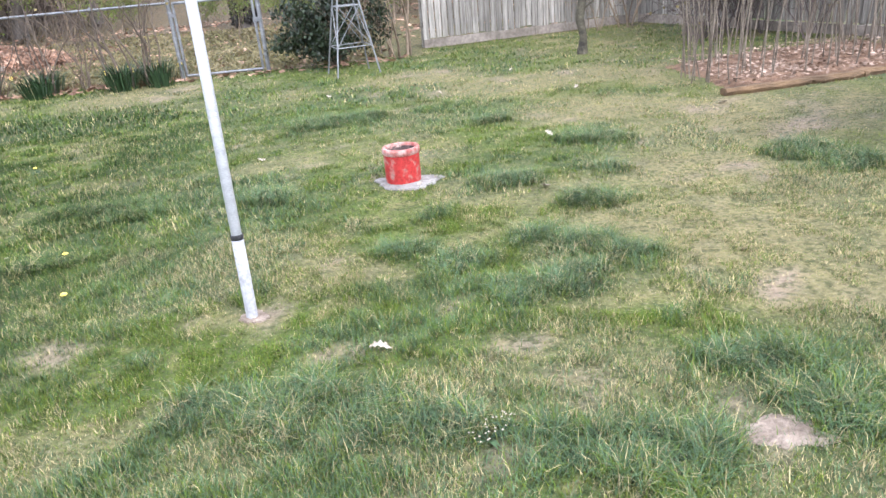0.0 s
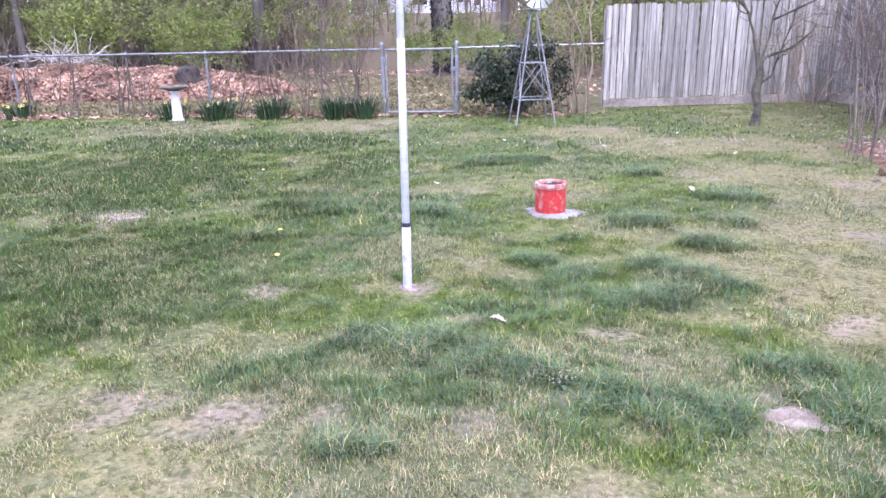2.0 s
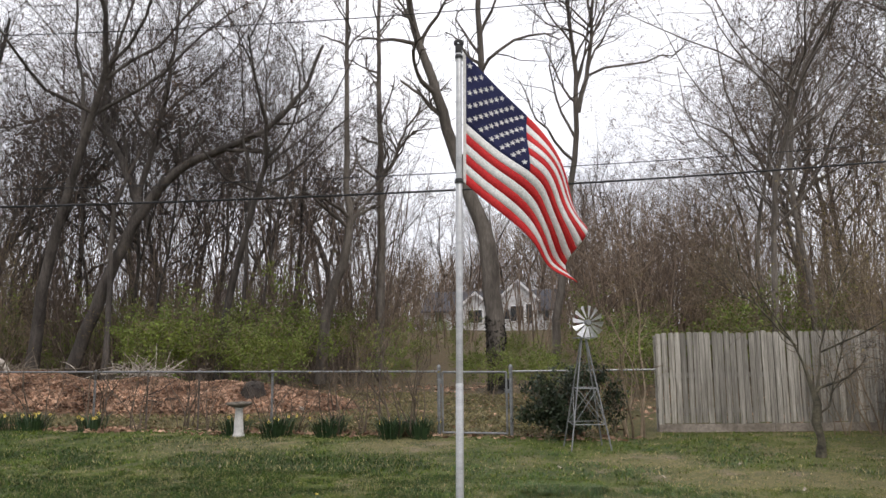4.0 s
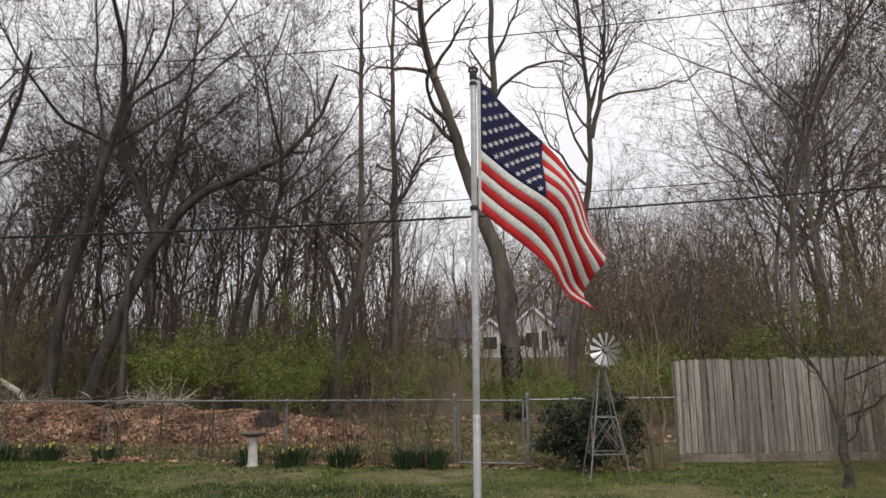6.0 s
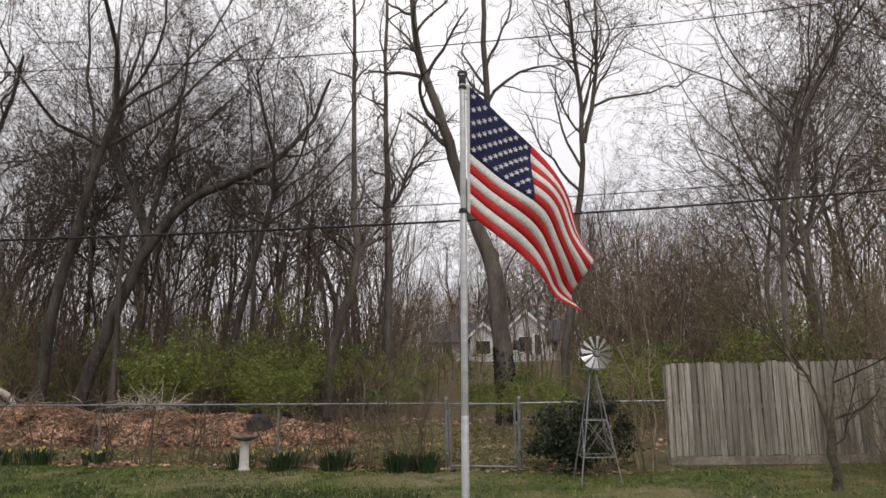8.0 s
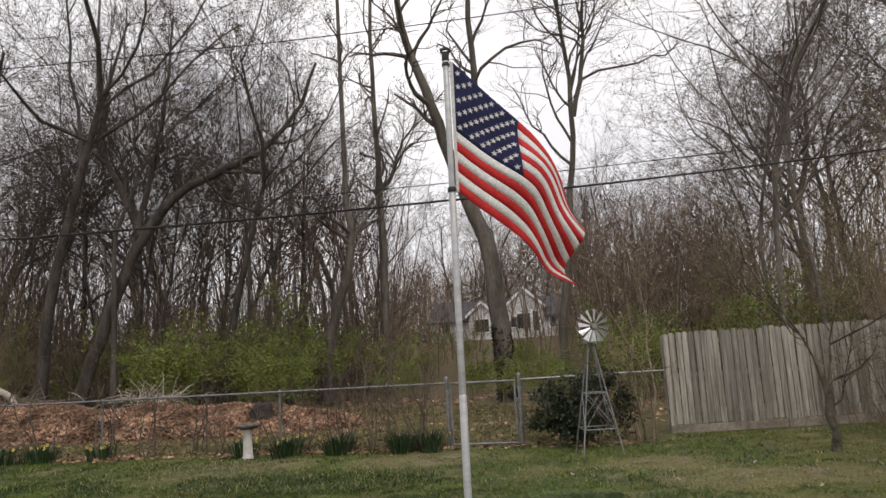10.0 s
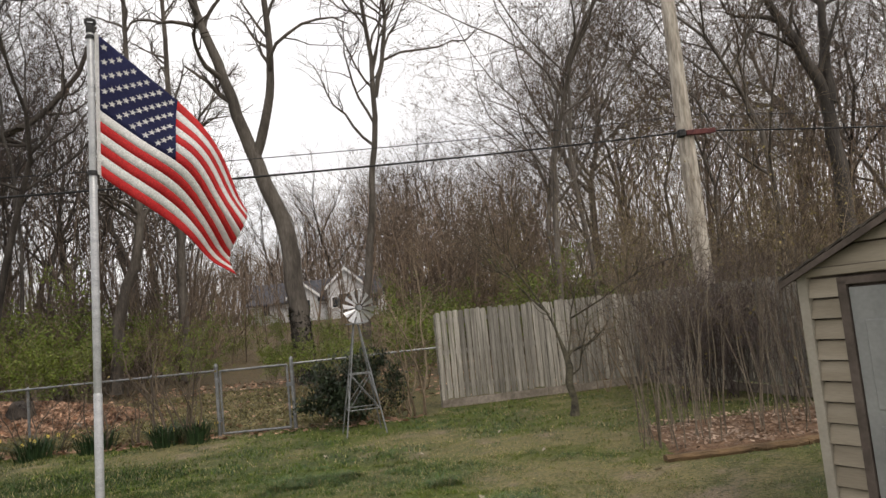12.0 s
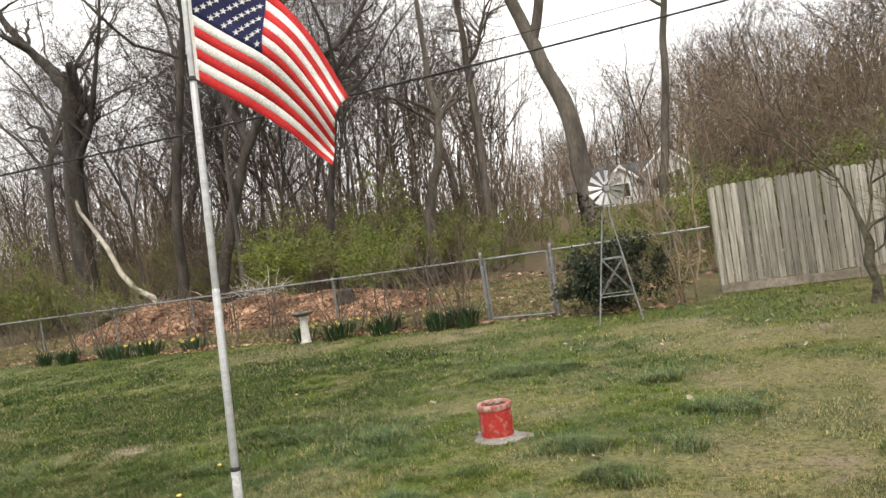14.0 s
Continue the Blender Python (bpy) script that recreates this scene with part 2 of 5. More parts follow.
# ---- building helpers ----
def mesh_of(name, verts, faces, mats, indices=None, smooth=False):
    me = bpy.data.meshes.new(name)
    me.from_pydata([tuple(v) for v in verts], [], [tuple(f) for f in faces])
    for m in (mats if isinstance(mats, (list, tuple)) else [mats]):
        me.materials.append(m)
    if indices is not None:
        me.polygons.foreach_set("material_index", np.asarray(indices, np.int32))
    if smooth:
        me.polygons.foreach_set("use_smooth", np.ones(len(me.polygons), bool))
    me.update()
    return me


def bm_mesh(name, bm, mat, smooth=False):
    me = bpy.data.meshes.new(name)
    bm.normal_update()
    bm.to_mesh(me)
    bm.free()
    me.materials.append(mat)
    if smooth:
        me.polygons.foreach_set("use_smooth", np.ones(len(me.polygons), bool))
    return me


def part(name, data, mat=None, parent=None, label="", m=None):
    """Links one mesh (a bmesh or mesh data) as an object under a thing or a part."""
    if isinstance(data, bmesh.types.BMesh):
        data = bm_mesh(name, data, mat)
    ob = new(name, data)
    if parent:
        ob.parent = parent
    if m is not None:
        ob.matrix_basis = m
    return tagged(ob, label) if label else ob


def thing(name, m, label, category, group="", kind=""):
    ob = new(name)
    ob.empty_display_size = 0.1
    ob.matrix_basis = m
    return tagged(ob, label, category, group, kind)


def box(sx, sy, sz, at=(0, 0, 0), bevel=0.004, bm=None):
    """A box with bevelled edges, centred on x and y, standing on at."""
    b = bm or bmesh.new()
    r = bmesh.ops.create_cube(b, size=1.0, matrix=Matrix.Translation((at[0], at[1], at[2] + sz / 2)) @ Matrix.Diagonal((sx, sy, sz, 1)))
    if bevel:
        es = list({e for v in r["verts"] for e in v.link_edges})
        bmesh.ops.bevel(b, geom=es, offset=bevel, segments=1, affect="EDGES")
    return b


def lathe(profile, n=20, wobble=0.0, seed=0):
    """A turned solid from (radius, z) pairs; closes at radius 0."""
    rg = np.random.default_rng(seed)
    verts, faces = [], []
    for r, z in profile:
        for i in range(n):
            a = 2 * math.pi * i / n
            k = 1 + wobble * rg.normal()
            verts.append((r * k * math.cos(a), r * k * math.sin(a), z))
    for j in range(len(profile) - 1):
        for i in range(n):
            k = (i + 1) % n
            faces.append((j * n + i, j * n + k, (j + 1) * n + k, (j + 1) * n + i))
    return verts, faces


class Tubes:
    """Collects tapered tubes along paths into one mesh."""

    def __init__(self):
        self.v, self.f, self.count = [], [], 0

    def add(self, pts, radii, sides=4, cap=False):
        p = np.asarray(pts, float)
        r = np.broadcast_to(np.asarray(radii, float), (len(p),))
        d = np.gradient(p, axis=0)
        d /= np.linalg.norm(d, axis=1)[:, None] + 1e-9
        ref = np.array([0.31, 0.87, 0.38]) if abs(d[:, 2]).mean() > 0.6 else np.array([0.12, 0.08, 1.0])
        a = np.cross(d, ref)
        a /= np.linalg.norm(a, axis=1)[:, None] + 1e-9
        b = np.cross(d, a)
        t = np.arange(sides) * 2 * math.pi / sides
        ring = p[:, None, :] + r[:, None, None] * (np.cos(t)[None, :, None] * a[:, None, :] + np.sin(t)[None, :, None] * b[:, None, :])
        self.v.append(ring.reshape(-1, 3))
        n = len(p)
        i = np.arange(n - 1)[:, None] * sides
        j = np.arange(sides)[None, :]
        k = (j + 1) % sides
        q = np.stack([i + j, i + sides + j, i + sides + k, i + k], -1).reshape(-1, 4) + self.count
        self.f.append(q)
        if cap:
            self.f.append(np.array([[self.count + s for s in range(sides)]][0:1])[:, ::1] if sides == 4 else np.zeros((0, 4), int))
        self.count += n * sides

    def mesh(self, name, mat, smooth=True):
        v, f = np.concatenate(self.v), np.concatenate(self.f)
        return quads(name, v, f, mat, smooth)


def quads(name, v, f, mat, smooth=False):
    """Fast mesh from an array of vertices and an array of faces of one size."""
    me = bpy.data.meshes.new(name)
    k = f.shape[1]
    me.vertices.add(len(v))
    me.vertices.foreach_set("co", np.ascontiguousarray(v, np.float32).ravel())
    me.loops.add(f.size)
    me.loops.foreach_set("vertex_index", np.ascontiguousarray(f, np.int32).ravel())
    me.polygons.add(len(f))
    me.polygons.foreach_set("loop_start", np.arange(0, f.size, k, dtype=np.int32))
    me.polygons.foreach_set("loop_total", np.full(len(f), k, np.int32))
    if smooth:
        me.polygons.foreach_set("use_smooth", np.ones(len(f), bool))
    me.update(calc_edges=True)
    me.materials.append(mat)
    return me


LATTICE = np.random.default_rng(7).random((256, 256))


def vnoise(x, y, size, seed=0):
    """Smooth value noise in 0..1 over the plan."""
    u, w = np.asarray(x) / size + seed * 17.3, np.asarray(y) / size + seed * 31.7
    i, j = np.floor(u).astype(int), np.floor(w).astype(int)
    a, b = u - i, w - j
    a, b = a * a * (3 - 2 * a), b * b * (3 - 2 * b)
    g = lambda p, q: LATTICE[p % 256, q % 256]
    return (g(i, j) * (1 - a) + g(i + 1, j) * a) * (1 - b) + (g(i, j + 1) * (1 - a) + g(i + 1, j + 1) * a) * b


def fractal(x, y, size, seed=0, octaves=4):
    total, amp, out = 0, 1.0, 0
    for k in range(octaves):
        out = out + amp * vnoise(x, y, size / 2 ** k, seed + k)
        total += amp
        amp *= 0.55
    return out / total


def smooth(x, a, b):
    t = np.clip((np.asarray(x, float) - a) / (b - a), 0, 1)
    return t * t * (3 - 2 * t)


def ground_z(x, y):
    """Level yard, a slow rise through the woods beyond the back fence."""
    x, y = np.asarray(x, float), np.asarray(y, float)
    z = (fractal(x, y, 1.6, 3, 3) - 0.5) * 0.03
    rise = smooth(y, 16, 70) * 3.0 + smooth(x, 4, 40) * smooth(y, 14, 50) * 4.0
    return z + rise + smooth(y, 11, 20) * (fractal(x, y, 5, 9, 2) - 0.5) * 0.3


def gz(x, y):
    return float(ground_z(x, y))


# ---- ground ----
LUSH = [(0.79, 0.67, 0.16), (1.01, 0.35, 0.17), (1.43, 0.58, 0.17), (1.65, 0.34, 0.21), (1.83, 0.16, 0.17), (1.48, -0.04, 0.2), (1.19, -0.08, 0.16), (0.49, 4.24, 0.31), (0.12, 4.15, 0.31), (1.51, 1.6, 0.2), (2.45, 2.52, 0.27), (2.29, 1.64, 0.16), (1.95, 0.99, 0.2), (1.7, 3.6, 0.23), (3.66, 1.58, 0.27), (3.73, 1.16, 0.23), (-0.12, -0.68, 0.2), (0.21, -0.8, 0.2), (0.51, -0.97, 0.2), (0.79, -1.07, 0.16), (1.13, -1.24, 0.16), (1.34, -1.29, 0.16), (1.48, -1.37, 0.16), (1.96, -0.94, 0.2), (2.1, -1.22, 0.2), (-0.17, 1.79, 0.23), (-1.08, 1.88, 0.31), (-1.47, 1.78, 0.31), (0.03, -1.74, 0.08), (0.16, -1.7, 0.08), (-1.31, 1.0, 0.27)]
BARE = [(1.82, -1.31, 0.13), (0.41, -0.45, 0.13), (1.1, -0.52, 0.11), (-0.81, -0.13, 0.16), (1.01, -1.21, 0.1), (0.02, 0.02, 0.13),
        (-0.06, -1.48, 0.1), (-0.51, -1.6, 0.16), (-0.92, -1.51, 0.14), (-2.83, 1.54, 0.28), (0.53, -1.48, 0.14), (2.43, -0.38, 0.18)]
STRAW = [(2.16, 0.61, 0.5), (2.6, 0.18, 0.7), (2.66, -0.4, 0.5), (3.55, 2.3, 0.9), (2.35, 5.41, 0.9), (3.19, 0.63, 0.8), (2.83, 3.68, 0.8),
         (-0.37, -1.75, 0.45), (0.48, -1.75, 0.4), (-0.4, -2.2, 0.6), (0.99, -1.95, 0.35), (-1.1, -1.8, 0.5), (2.9, 1.35, 0.75), (3.5, -0.1, 0.8), (3.9, 3.1, 0.6), (1.4, 6.6, 0.8), (3.4, 5.6, 0.8), (-5.5, 7.0, 1.2), (-2.5, 7.6, 1.0), (0.6, -2.4, 0.7)]


def spots(x, y, items):
    out = np.zeros_like(x)
    wx, wy = (fractal(x, y, 0.5, 21, 3) - 0.5) * 0.3, (fractal(x, y, 0.5, 25, 3) - 0.5) * 0.3
    for cx, cy, r in items:
        dx, dy = (x + wx - cx) / 1.25, y + wy - cy
        near = np.abs(dx) + np.abs(dy) < 1.9 * r
        d = np.hypot(dx[near], dy[near]) / r
        out[near] = np.maximum(out[near], 1 - smooth(d, 0.45, 1.3))
    return out


def lawn_fields(x, y):
    """How lush, how straw-coloured and how bare the lawn is at each place, 0 to 1."""
    n1, n2 = fractal(x, y, 1.7, 1), fractal(x, y, 0.6, 5)
    s_lush, s_straw = spots(x, y, LUSH), spots(x, y, STRAW)
    small = smooth(fractal(x, y, 0.36, 17, 3), 0.56, 0.7) * 0.65
    side = smooth(-x, 0.1, 1.6) * (1 - smooth(y, 5.8, 7.2)) * smooth(y, -1.6, -0.6) * smooth(fractal(x, y, 0.8, 15), 0.3, 0.55)
    lush = np.clip(np.maximum.reduce([s_lush * 0.9, smooth(n1, 0.55, 0.72) * 0.7, side * 0.95, small]), 0, 1)
    straw = np.clip(np.maximum(s_straw * 0.78, smooth(n2, 0.52, 0.7) * 0.55 + smooth(x, 1.8, 4.5) * 0.35), 0, 1)
    bare = np.clip(np.maximum(spots(x, y, BARE), smooth(fractal(x, y, 0.45, 33), 0.62, 0.74) * s_straw), 0, 1)
    worn = smooth(fractal(x, y, 0.24, 73, 3), 0.56, 0.68) * 0.6 * (1 - 0.75 * smooth(y, 0.6, 2.2))
    straw = np.maximum(straw, worn) * (1 - 0.85 * np.maximum(s_lush, side * 0.7))
    bare = np.maximum(bare, smooth(fractal(x, y, 0.2, 77, 3), 0.68, 0.78) * 0.7 * (1 - s_lush))
    edge = np.where(x > 1.5, 0.75 + 0.215 * (x - 1.77) + 0.9 * smooth(x, 1.5, 1.9) - 0.75, 0.0)
    yard = 1 - smooth(y - edge, 8.6 + 0.0 * x, 9.2)
    return lush * yard, straw, bare, yard


def ground_colour(x, y):
    lush, straw, bare, yard = lawn_fields(x, y)
    mix = lambda a, b, k: a * (1 - k[..., None]) + np.asarray(b) * k[..., None]
    base = np.zeros(x.shape + (3,)) + np.array([0.064, 0.094, 0.012])
    n = fractal(x, y, 0.9, 41)
    base = mix(base, (0.046, 0.07, 0.014), smooth(n, 0.4, 0.65))
    base = mix(base, (0.225, 0.184, 0.1), straw * 0.8)
    base = mix(base, (0.04, 0.066, 0.026), lush * 0.75)
    base = mix(base, (0.02, 0.038, 0.008), lush * 0.75 * smooth(-x, 0.3, 1.8))
    base = mix(base, (0.23, 0.18, 0.135), bare * smooth(fractal(x, y, 0.12, 91, 2), 0.2, 0.6))
    litter = np.zeros(x.shape + (3,)) + np.array([0.14, 0.118, 0.052])
    litter = mix(litter, (0.09, 0.09, 0.035), smooth(fractal(x, y, 1.5, 51), 0.45, 0.65))
    litter = mix(litter, (0.11, 0.066, 0.042), smooth(y, 11, 18) * 0.7)
    return mix(litter, 0, np.zeros_like(x)) * (1 - yard[..., None]) + base * yard[..., None]


def build_ground():
    far = np.array([12, 16, 22, 30, 42, 60, 90, 140, 220, 400, 800.0])
    xs = np.concatenate([-17 - far[::-1] + 11, np.arange(-17, 9.01, 0.14), 9 + far - 11])
    ys = np.concatenate([-7 - far[::-1] + 11, np.arange(-7, 11.01, 0.14), np.arange(11.6, 24, 0.7), 24 + far - 11])
    X, Y = np.meshgrid(xs, ys)
    Z = ground_z(X, Y)
    v = np.stack([X, Y, Z], -1).reshape(-1, 3)
    nx, ny = len(xs), len(ys)
    i, j = np.meshgrid(np.arange(nx - 1), np.arange(ny - 1))
    a = (j * nx + i).ravel()
    me = quads("ground", v, np.stack([a, a + 1, a + nx + 1, a + nx], -1), M_GROUND, True)
    col = me.color_attributes.new("cover", "FLOAT_COLOR", "POINT")
    c = np.ones((len(v), 4), np.float32)
    c[:, :3] = ground_colour(v[:, 0], v[:, 1])
    col.data.foreach_set("color", c.ravel())
    tagged(new("ground", me), "patchy lawn ground with straw, moss and bare soil", "ground", kind="structure")


build_ground()



# ---- chain-link fence and gate ----
FENCE_Y, FENCE_H = 8.93, 1.16


def link_wires(x0, x1, z0, z1, step=0.075, r=0.0012):
    """Diamond wire mesh in the plane y = 0."""
    tb = Tubes()
    h = z1 - z0
    for s in (1, -1):
        x = x0 - h
        while x < x1 + h:
            a, b = np.array([x, 0.0, z0]), np.array([x + h, 0.0, z1])
            if s < 0:
                a[2], b[2] = z1, z0
            lo, hi = max(x0, x), min(x1, x + h)
            if hi - lo > 0.03:
                p, q = a + (b - a) * ((lo - x) / h), a + (b - a) * ((hi - x) / h)
                tb.add([p + (0, s * r, 0), q + (0, s * r, 0)], r, 3)
            x += step
    return tb.mesh("chain_link", M_WIRE, False)


def tube_mesh(name, pts, r, mat, sides=8):
    tb = Tubes()
    tb.add(pts, r, sides)
    v, f = np.concatenate(tb.v), [tuple(q) for q in np.concatenate(tb.f)]
    n = len(pts)
    f += [tuple(range(sides))[::-1], tuple(range((n - 1) * sides, n * sides))]
    return mesh_of(name, v, f, mat)


def cap_mesh(r, mat):
    v, f = lathe([(r, 0), (r, 0.02), (r * 0.8, 0.04), (r * 0.3, 0.055), (0.001, 0.058)], 10)
    return mesh_of("post_cap", v, f, mat, smooth=True)


def chain_fence(x0, x1, posts, name_label, y0=FENCE_Y, y1=FENCE_Y):
    length = math.hypot(x1 - x0, y1 - y0)
    f = thing("chain_link_fence", pose(x0, y0, 0, 0, 0, math.degrees(math.atan2(y1 - y0, x1 - x0))), name_label, "fence", "back fence")
    part("top_rail", tube_mesh("top_rail", [(0, 0, FENCE_H), (length, 0, FENCE_H)], 0.019, M_GALV), parent=f)
    part("wire_mesh", link_wires(0, length, 0.03, FENCE_H), parent=f, label="thin grey diamond wire mesh")
    post = tube_mesh("line_post", [(0, 0, 0), (0, 0, FENCE_H - 0.01)], 0.024, M_GALV)
    rusted = tube_mesh("line_post", [(0, 0, 0), (0, 0, FENCE_H - 0.03)], 0.017, M_OLDPOST)
    cap = cap_mesh(0.027, M_GALV)
    for x in posts:
        po = part("line_post", rusted if x in (-8.38, -7.2, -3.37) else post, parent=f, m=pose(x - x0, 0.03, 0))
        part("post_cap", cap, parent=po, m=pose(0, 0, FENCE_H - 0.012))
    return f


chain_fence(-34.0, -2.22, [-32, -29, -26, -23.3, -20.6, -17.9, -15.2, -12.3, -9.63, -8.38, -7.2, -5.59, -3.37], "weathered grey chain-link fence with pipe top rail")
chain_fence(-0.83, 1.74, [0.3], "short chain-link fence between gate and board fence", FENCE_Y, 9.7)

GATE_POST = tube_mesh("gate_post", [(0, 0, 0), (0, 0, 1.24)], 0.034, M_GALV, 10)
for gx in (-2.2, -0.85):
    gp = thing("gate_post", pose(gx, FENCE_Y, 0), "thick galvanised steel gate post with a domed cap", "fence post", "gate posts")
    part("post", GATE_POST, parent=gp)
    part("post_cap", cap_mesh(0.038, M_GALV), parent=gp, m=pose(0, 0, 1.235))
    for hz in (0.25, 0.62, 1.0):
        v, fc = lathe([(0.036, 0), (0.041, 0.004), (0.041, 0.03), (0.036, 0.034)], 12)
        part("tension_band", mesh_of("tension_band", v, fc, M_GALV), parent=gp, m=pose(0, 0, hz))

gate = thing("garden_gate", pose(-2.13, FENCE_Y - 0.01, 0.05), "closed chain-link gate in a galvanised pipe frame", "gate")
GW, GH = 1.2, 1.1
for a, b, nm in (((0, 0, 0), (0, 0, GH), "stile"), ((GW, 0, 0), (GW, 0, GH), "stile"), ((0, 0, 0), (GW, 0, 0), "bottom_rail"), ((0, 0, GH), (GW, 0, GH), "top_rail")):
    part(nm, tube_mesh(nm, [a, b], 0.021, M_GALV, 10), parent=gate)
part("wire_mesh", link_wires(0.02, GW - 0.02, 0.02, GH - 0.02), parent=gate)
for hz in (0.2, 0.9):
    part("hinge", box(0.09, 0.03, 0.05, (-0.03, 0, hz)), M_GALV, gate)
part("latch", box(0.12, 0.035, 0.07, (GW + 0.03, -0.01, 0.72)), M_GALV, gate, "forked steel latch")

# ---- board fence ----
PLANK_W = 0.116


def plank_mesh(seed, h):
    """A dog-eared, slightly split board standing on its lower end."""
    rg = np.random.default_rng(seed)
    w, t, c = PLANK_W - 0.017, 0.018, 0.022
    lean = rg.normal() * 0.004
    outline = [(-w / 2, 0), (w / 2, 0), (w / 2 + lean, h - c), (w / 2 - c + lean, h), (-w / 2 + c + lean, h), (-w / 2 + lean, h - c)]
    v = [(x, -t / 2, z) for x, z in outline] + [(x, t / 2, z) for x, z in outline]
    n = len(outline)
    f = [tuple(range(n)), tuple(range(2 * n - 1, n - 1, -1))] + [(i, i + n, (i + 1) % n + n, (i + 1) % n) for i in range(n)]
    return mesh_of("plank", v, f, M_PLANK)


PLANKS = [plank_mesh(s, 1.68 + 0.007 * ((s * 7) % 5 - 2)) for s in range(6)]


def board_fence(p, q, label, seed):
    rg = np.random.default_rng(seed)
    length = math.hypot(q[0] - p[0], q[1] - p[1])
    f = thing("board_fence", pose(p[0], p[1], 0, 0, 0, math.degrees(math.atan2(q[1] - p[1], q[0] - p[0]))), label, "fence", "board fence")
    for z in (0.35, 1.0, 1.6):
        part("rail", box(length, 0.04, 0.09, (length / 2, 0.034, z)), M_PLANK, f)
    k = int(length / 2.4) + 1
    for i in range(k + 1):
        part("post", box(0.09, 0.09, 1.78, (min(length - 0.05, 0.05 + i * length / k), 0.104, 0)), M_PLANK, f)
    x, i = 0.0, 0
    while x < length - 0.01:
        run = min(2.1 + 0.5 * rg.random(), length - x)
        b = box(run - 0.008, 0.03, 0.15 + 0.015 * rg.random(), (x + run / 2, -0.004, 0.0), 0.006)
        part("kickboard", b, M_KICK, f, "pale weathered kickboard along the ground")
        x += run
    n = int(length / PLANK_W)
    for i in range(n):
        part("plank", PLANKS[int(rg.integers(6))], parent=f,
             m=pose(PLANK_W * (i + 0.5), -0.005 - 0.012 * rg.random(), 0.168 + rg.normal() * 0.009, 0, rg.normal() * 0.25, rg.normal() * 0.8))
    return f


CORNER = (5.98, 10.72)
board_fence((1.77, 9.82), CORNER, "weathered grey vertical board fence on a pale kickboard", 3)
board_fence((CORNER[0] + 0.02, CORNER[1] - 0.02), (8.1, 4.2), "shaded grey board fence behind the cane bed", 4)


# ---- windmill ----
def windmill(m):
    w = thing("garden_windmill", m, "ornamental galvanised garden windmill with a silver wheel", "windmill")
    half, top, h = 0.315, 0.035, 1.74
    corner = [(-1, -1), (1, -1), (1, 1), (-1, 1)]
    at = lambda c, z: ((half + (top - half) * z / h) * c[0], (half + (top - half) * z / h) * c[1], z)
    for c in corner:
        part("leg", tube_mesh("leg", [at(c, -0.02), at(c, h)], 0.012, M_GALV, 6), parent=w)
    for z in (0.4, 0.95):
        for i in range(4):
            part("rail", tube_mesh("rail", [at(corner[i], z), at(corner[(i + 1) % 4], z)], 0.008, M_GALV, 5), parent=w)
    for i in range(4):
        a, b = corner[i], corner[(i + 1) % 4]
        for p, q in ((a, b), (b, a)):
            part("brace", tube_mesh("brace", [at(p, 0.4), at(q, 0.95)], 0.006, M_GALV, 5), parent=w)
    part("platform", box(0.3, 0.3, 0.02, (0, 0, h)), M_GALV, w)
    part("mast", tube_mesh("mast", [(0, 0, h), (0, 0, 2.02)], 0.014, M_GALV, 8), parent=w)
    wheel = part("wheel", tube_mesh("wheel", [(0, 0.02, 0), (0, -0.07, 0)], 0.045, M_GALV, 12), parent=w, m=pose(0.05, -0.08, 2.0, 0, 0, 16), label="silver wheel of curved blades")
    blade = []
    for r, hw in ((0.07, 0.01), (0.16, 0.024), (0.27, 0.042)):
        for s in (-1, 0, 1):
            blade.append((s * hw, -0.02 + 0.7 * hw * s + (0.012 if s == 0 else 0), r))
    bf = [(i * 3 + j, i * 3 + j + 1, i * 3 + j + 4, i * 3 + j + 3) for i in range(2) for j in range(2)]
    bme = mesh_of("blade", blade, bf, M_BLADEMETAL, smooth=True)
    for i in range(12):
        part("blade", bme, parent=wheel, m=pose(0, -0.02, 0, 0, 30 * i + 7, 0))
    ring = Tubes()
    for rr in (0.13, 0.25):
        t = np.linspace(0, 2 * math.pi, 33)
        ring.add(np.stack([rr * np.cos(t), 0 * t + 0.012, rr * np.sin(t)], -1), 0.004, 4)
    part("wheel_ring", ring.mesh("wheel_ring", M_GALV), parent=wheel)
    tail = part("tail", tube_mesh("tail", [(0, 0.0, 2.0), (0, 0.42, 2.0)], 0.008, M_GALV, 6), parent=w)
    b = bmesh.new()
    vs = [b.verts.new((0.003 * s, y, z)) for s in (-1, 1) for y, z in ((0.3, 1.94), (0.55, 1.86), (0.55, 2.14), (0.3, 2.06))]
    b.faces.new(vs[:4]); b.faces.new(vs[4:][::-1])
    for i in range(4):
        b.faces.new((vs[i], vs[i + 4], vs[(i + 1) % 4 + 4], vs[(i + 1) % 4]))
    part("vane", b, M_RUST, tail, "rust-red tail vane")
    return w


M_BLADEMETAL = material("bright_sheet_metal", (0.5, 0.5, 0.51), (0.68, 0.69, 0.7), scale=6, fine=40, metal=0.45, rough=0.35, bump=0.05)
windmill(pose(0.52, 7.65, 0, 0, 0, 14))


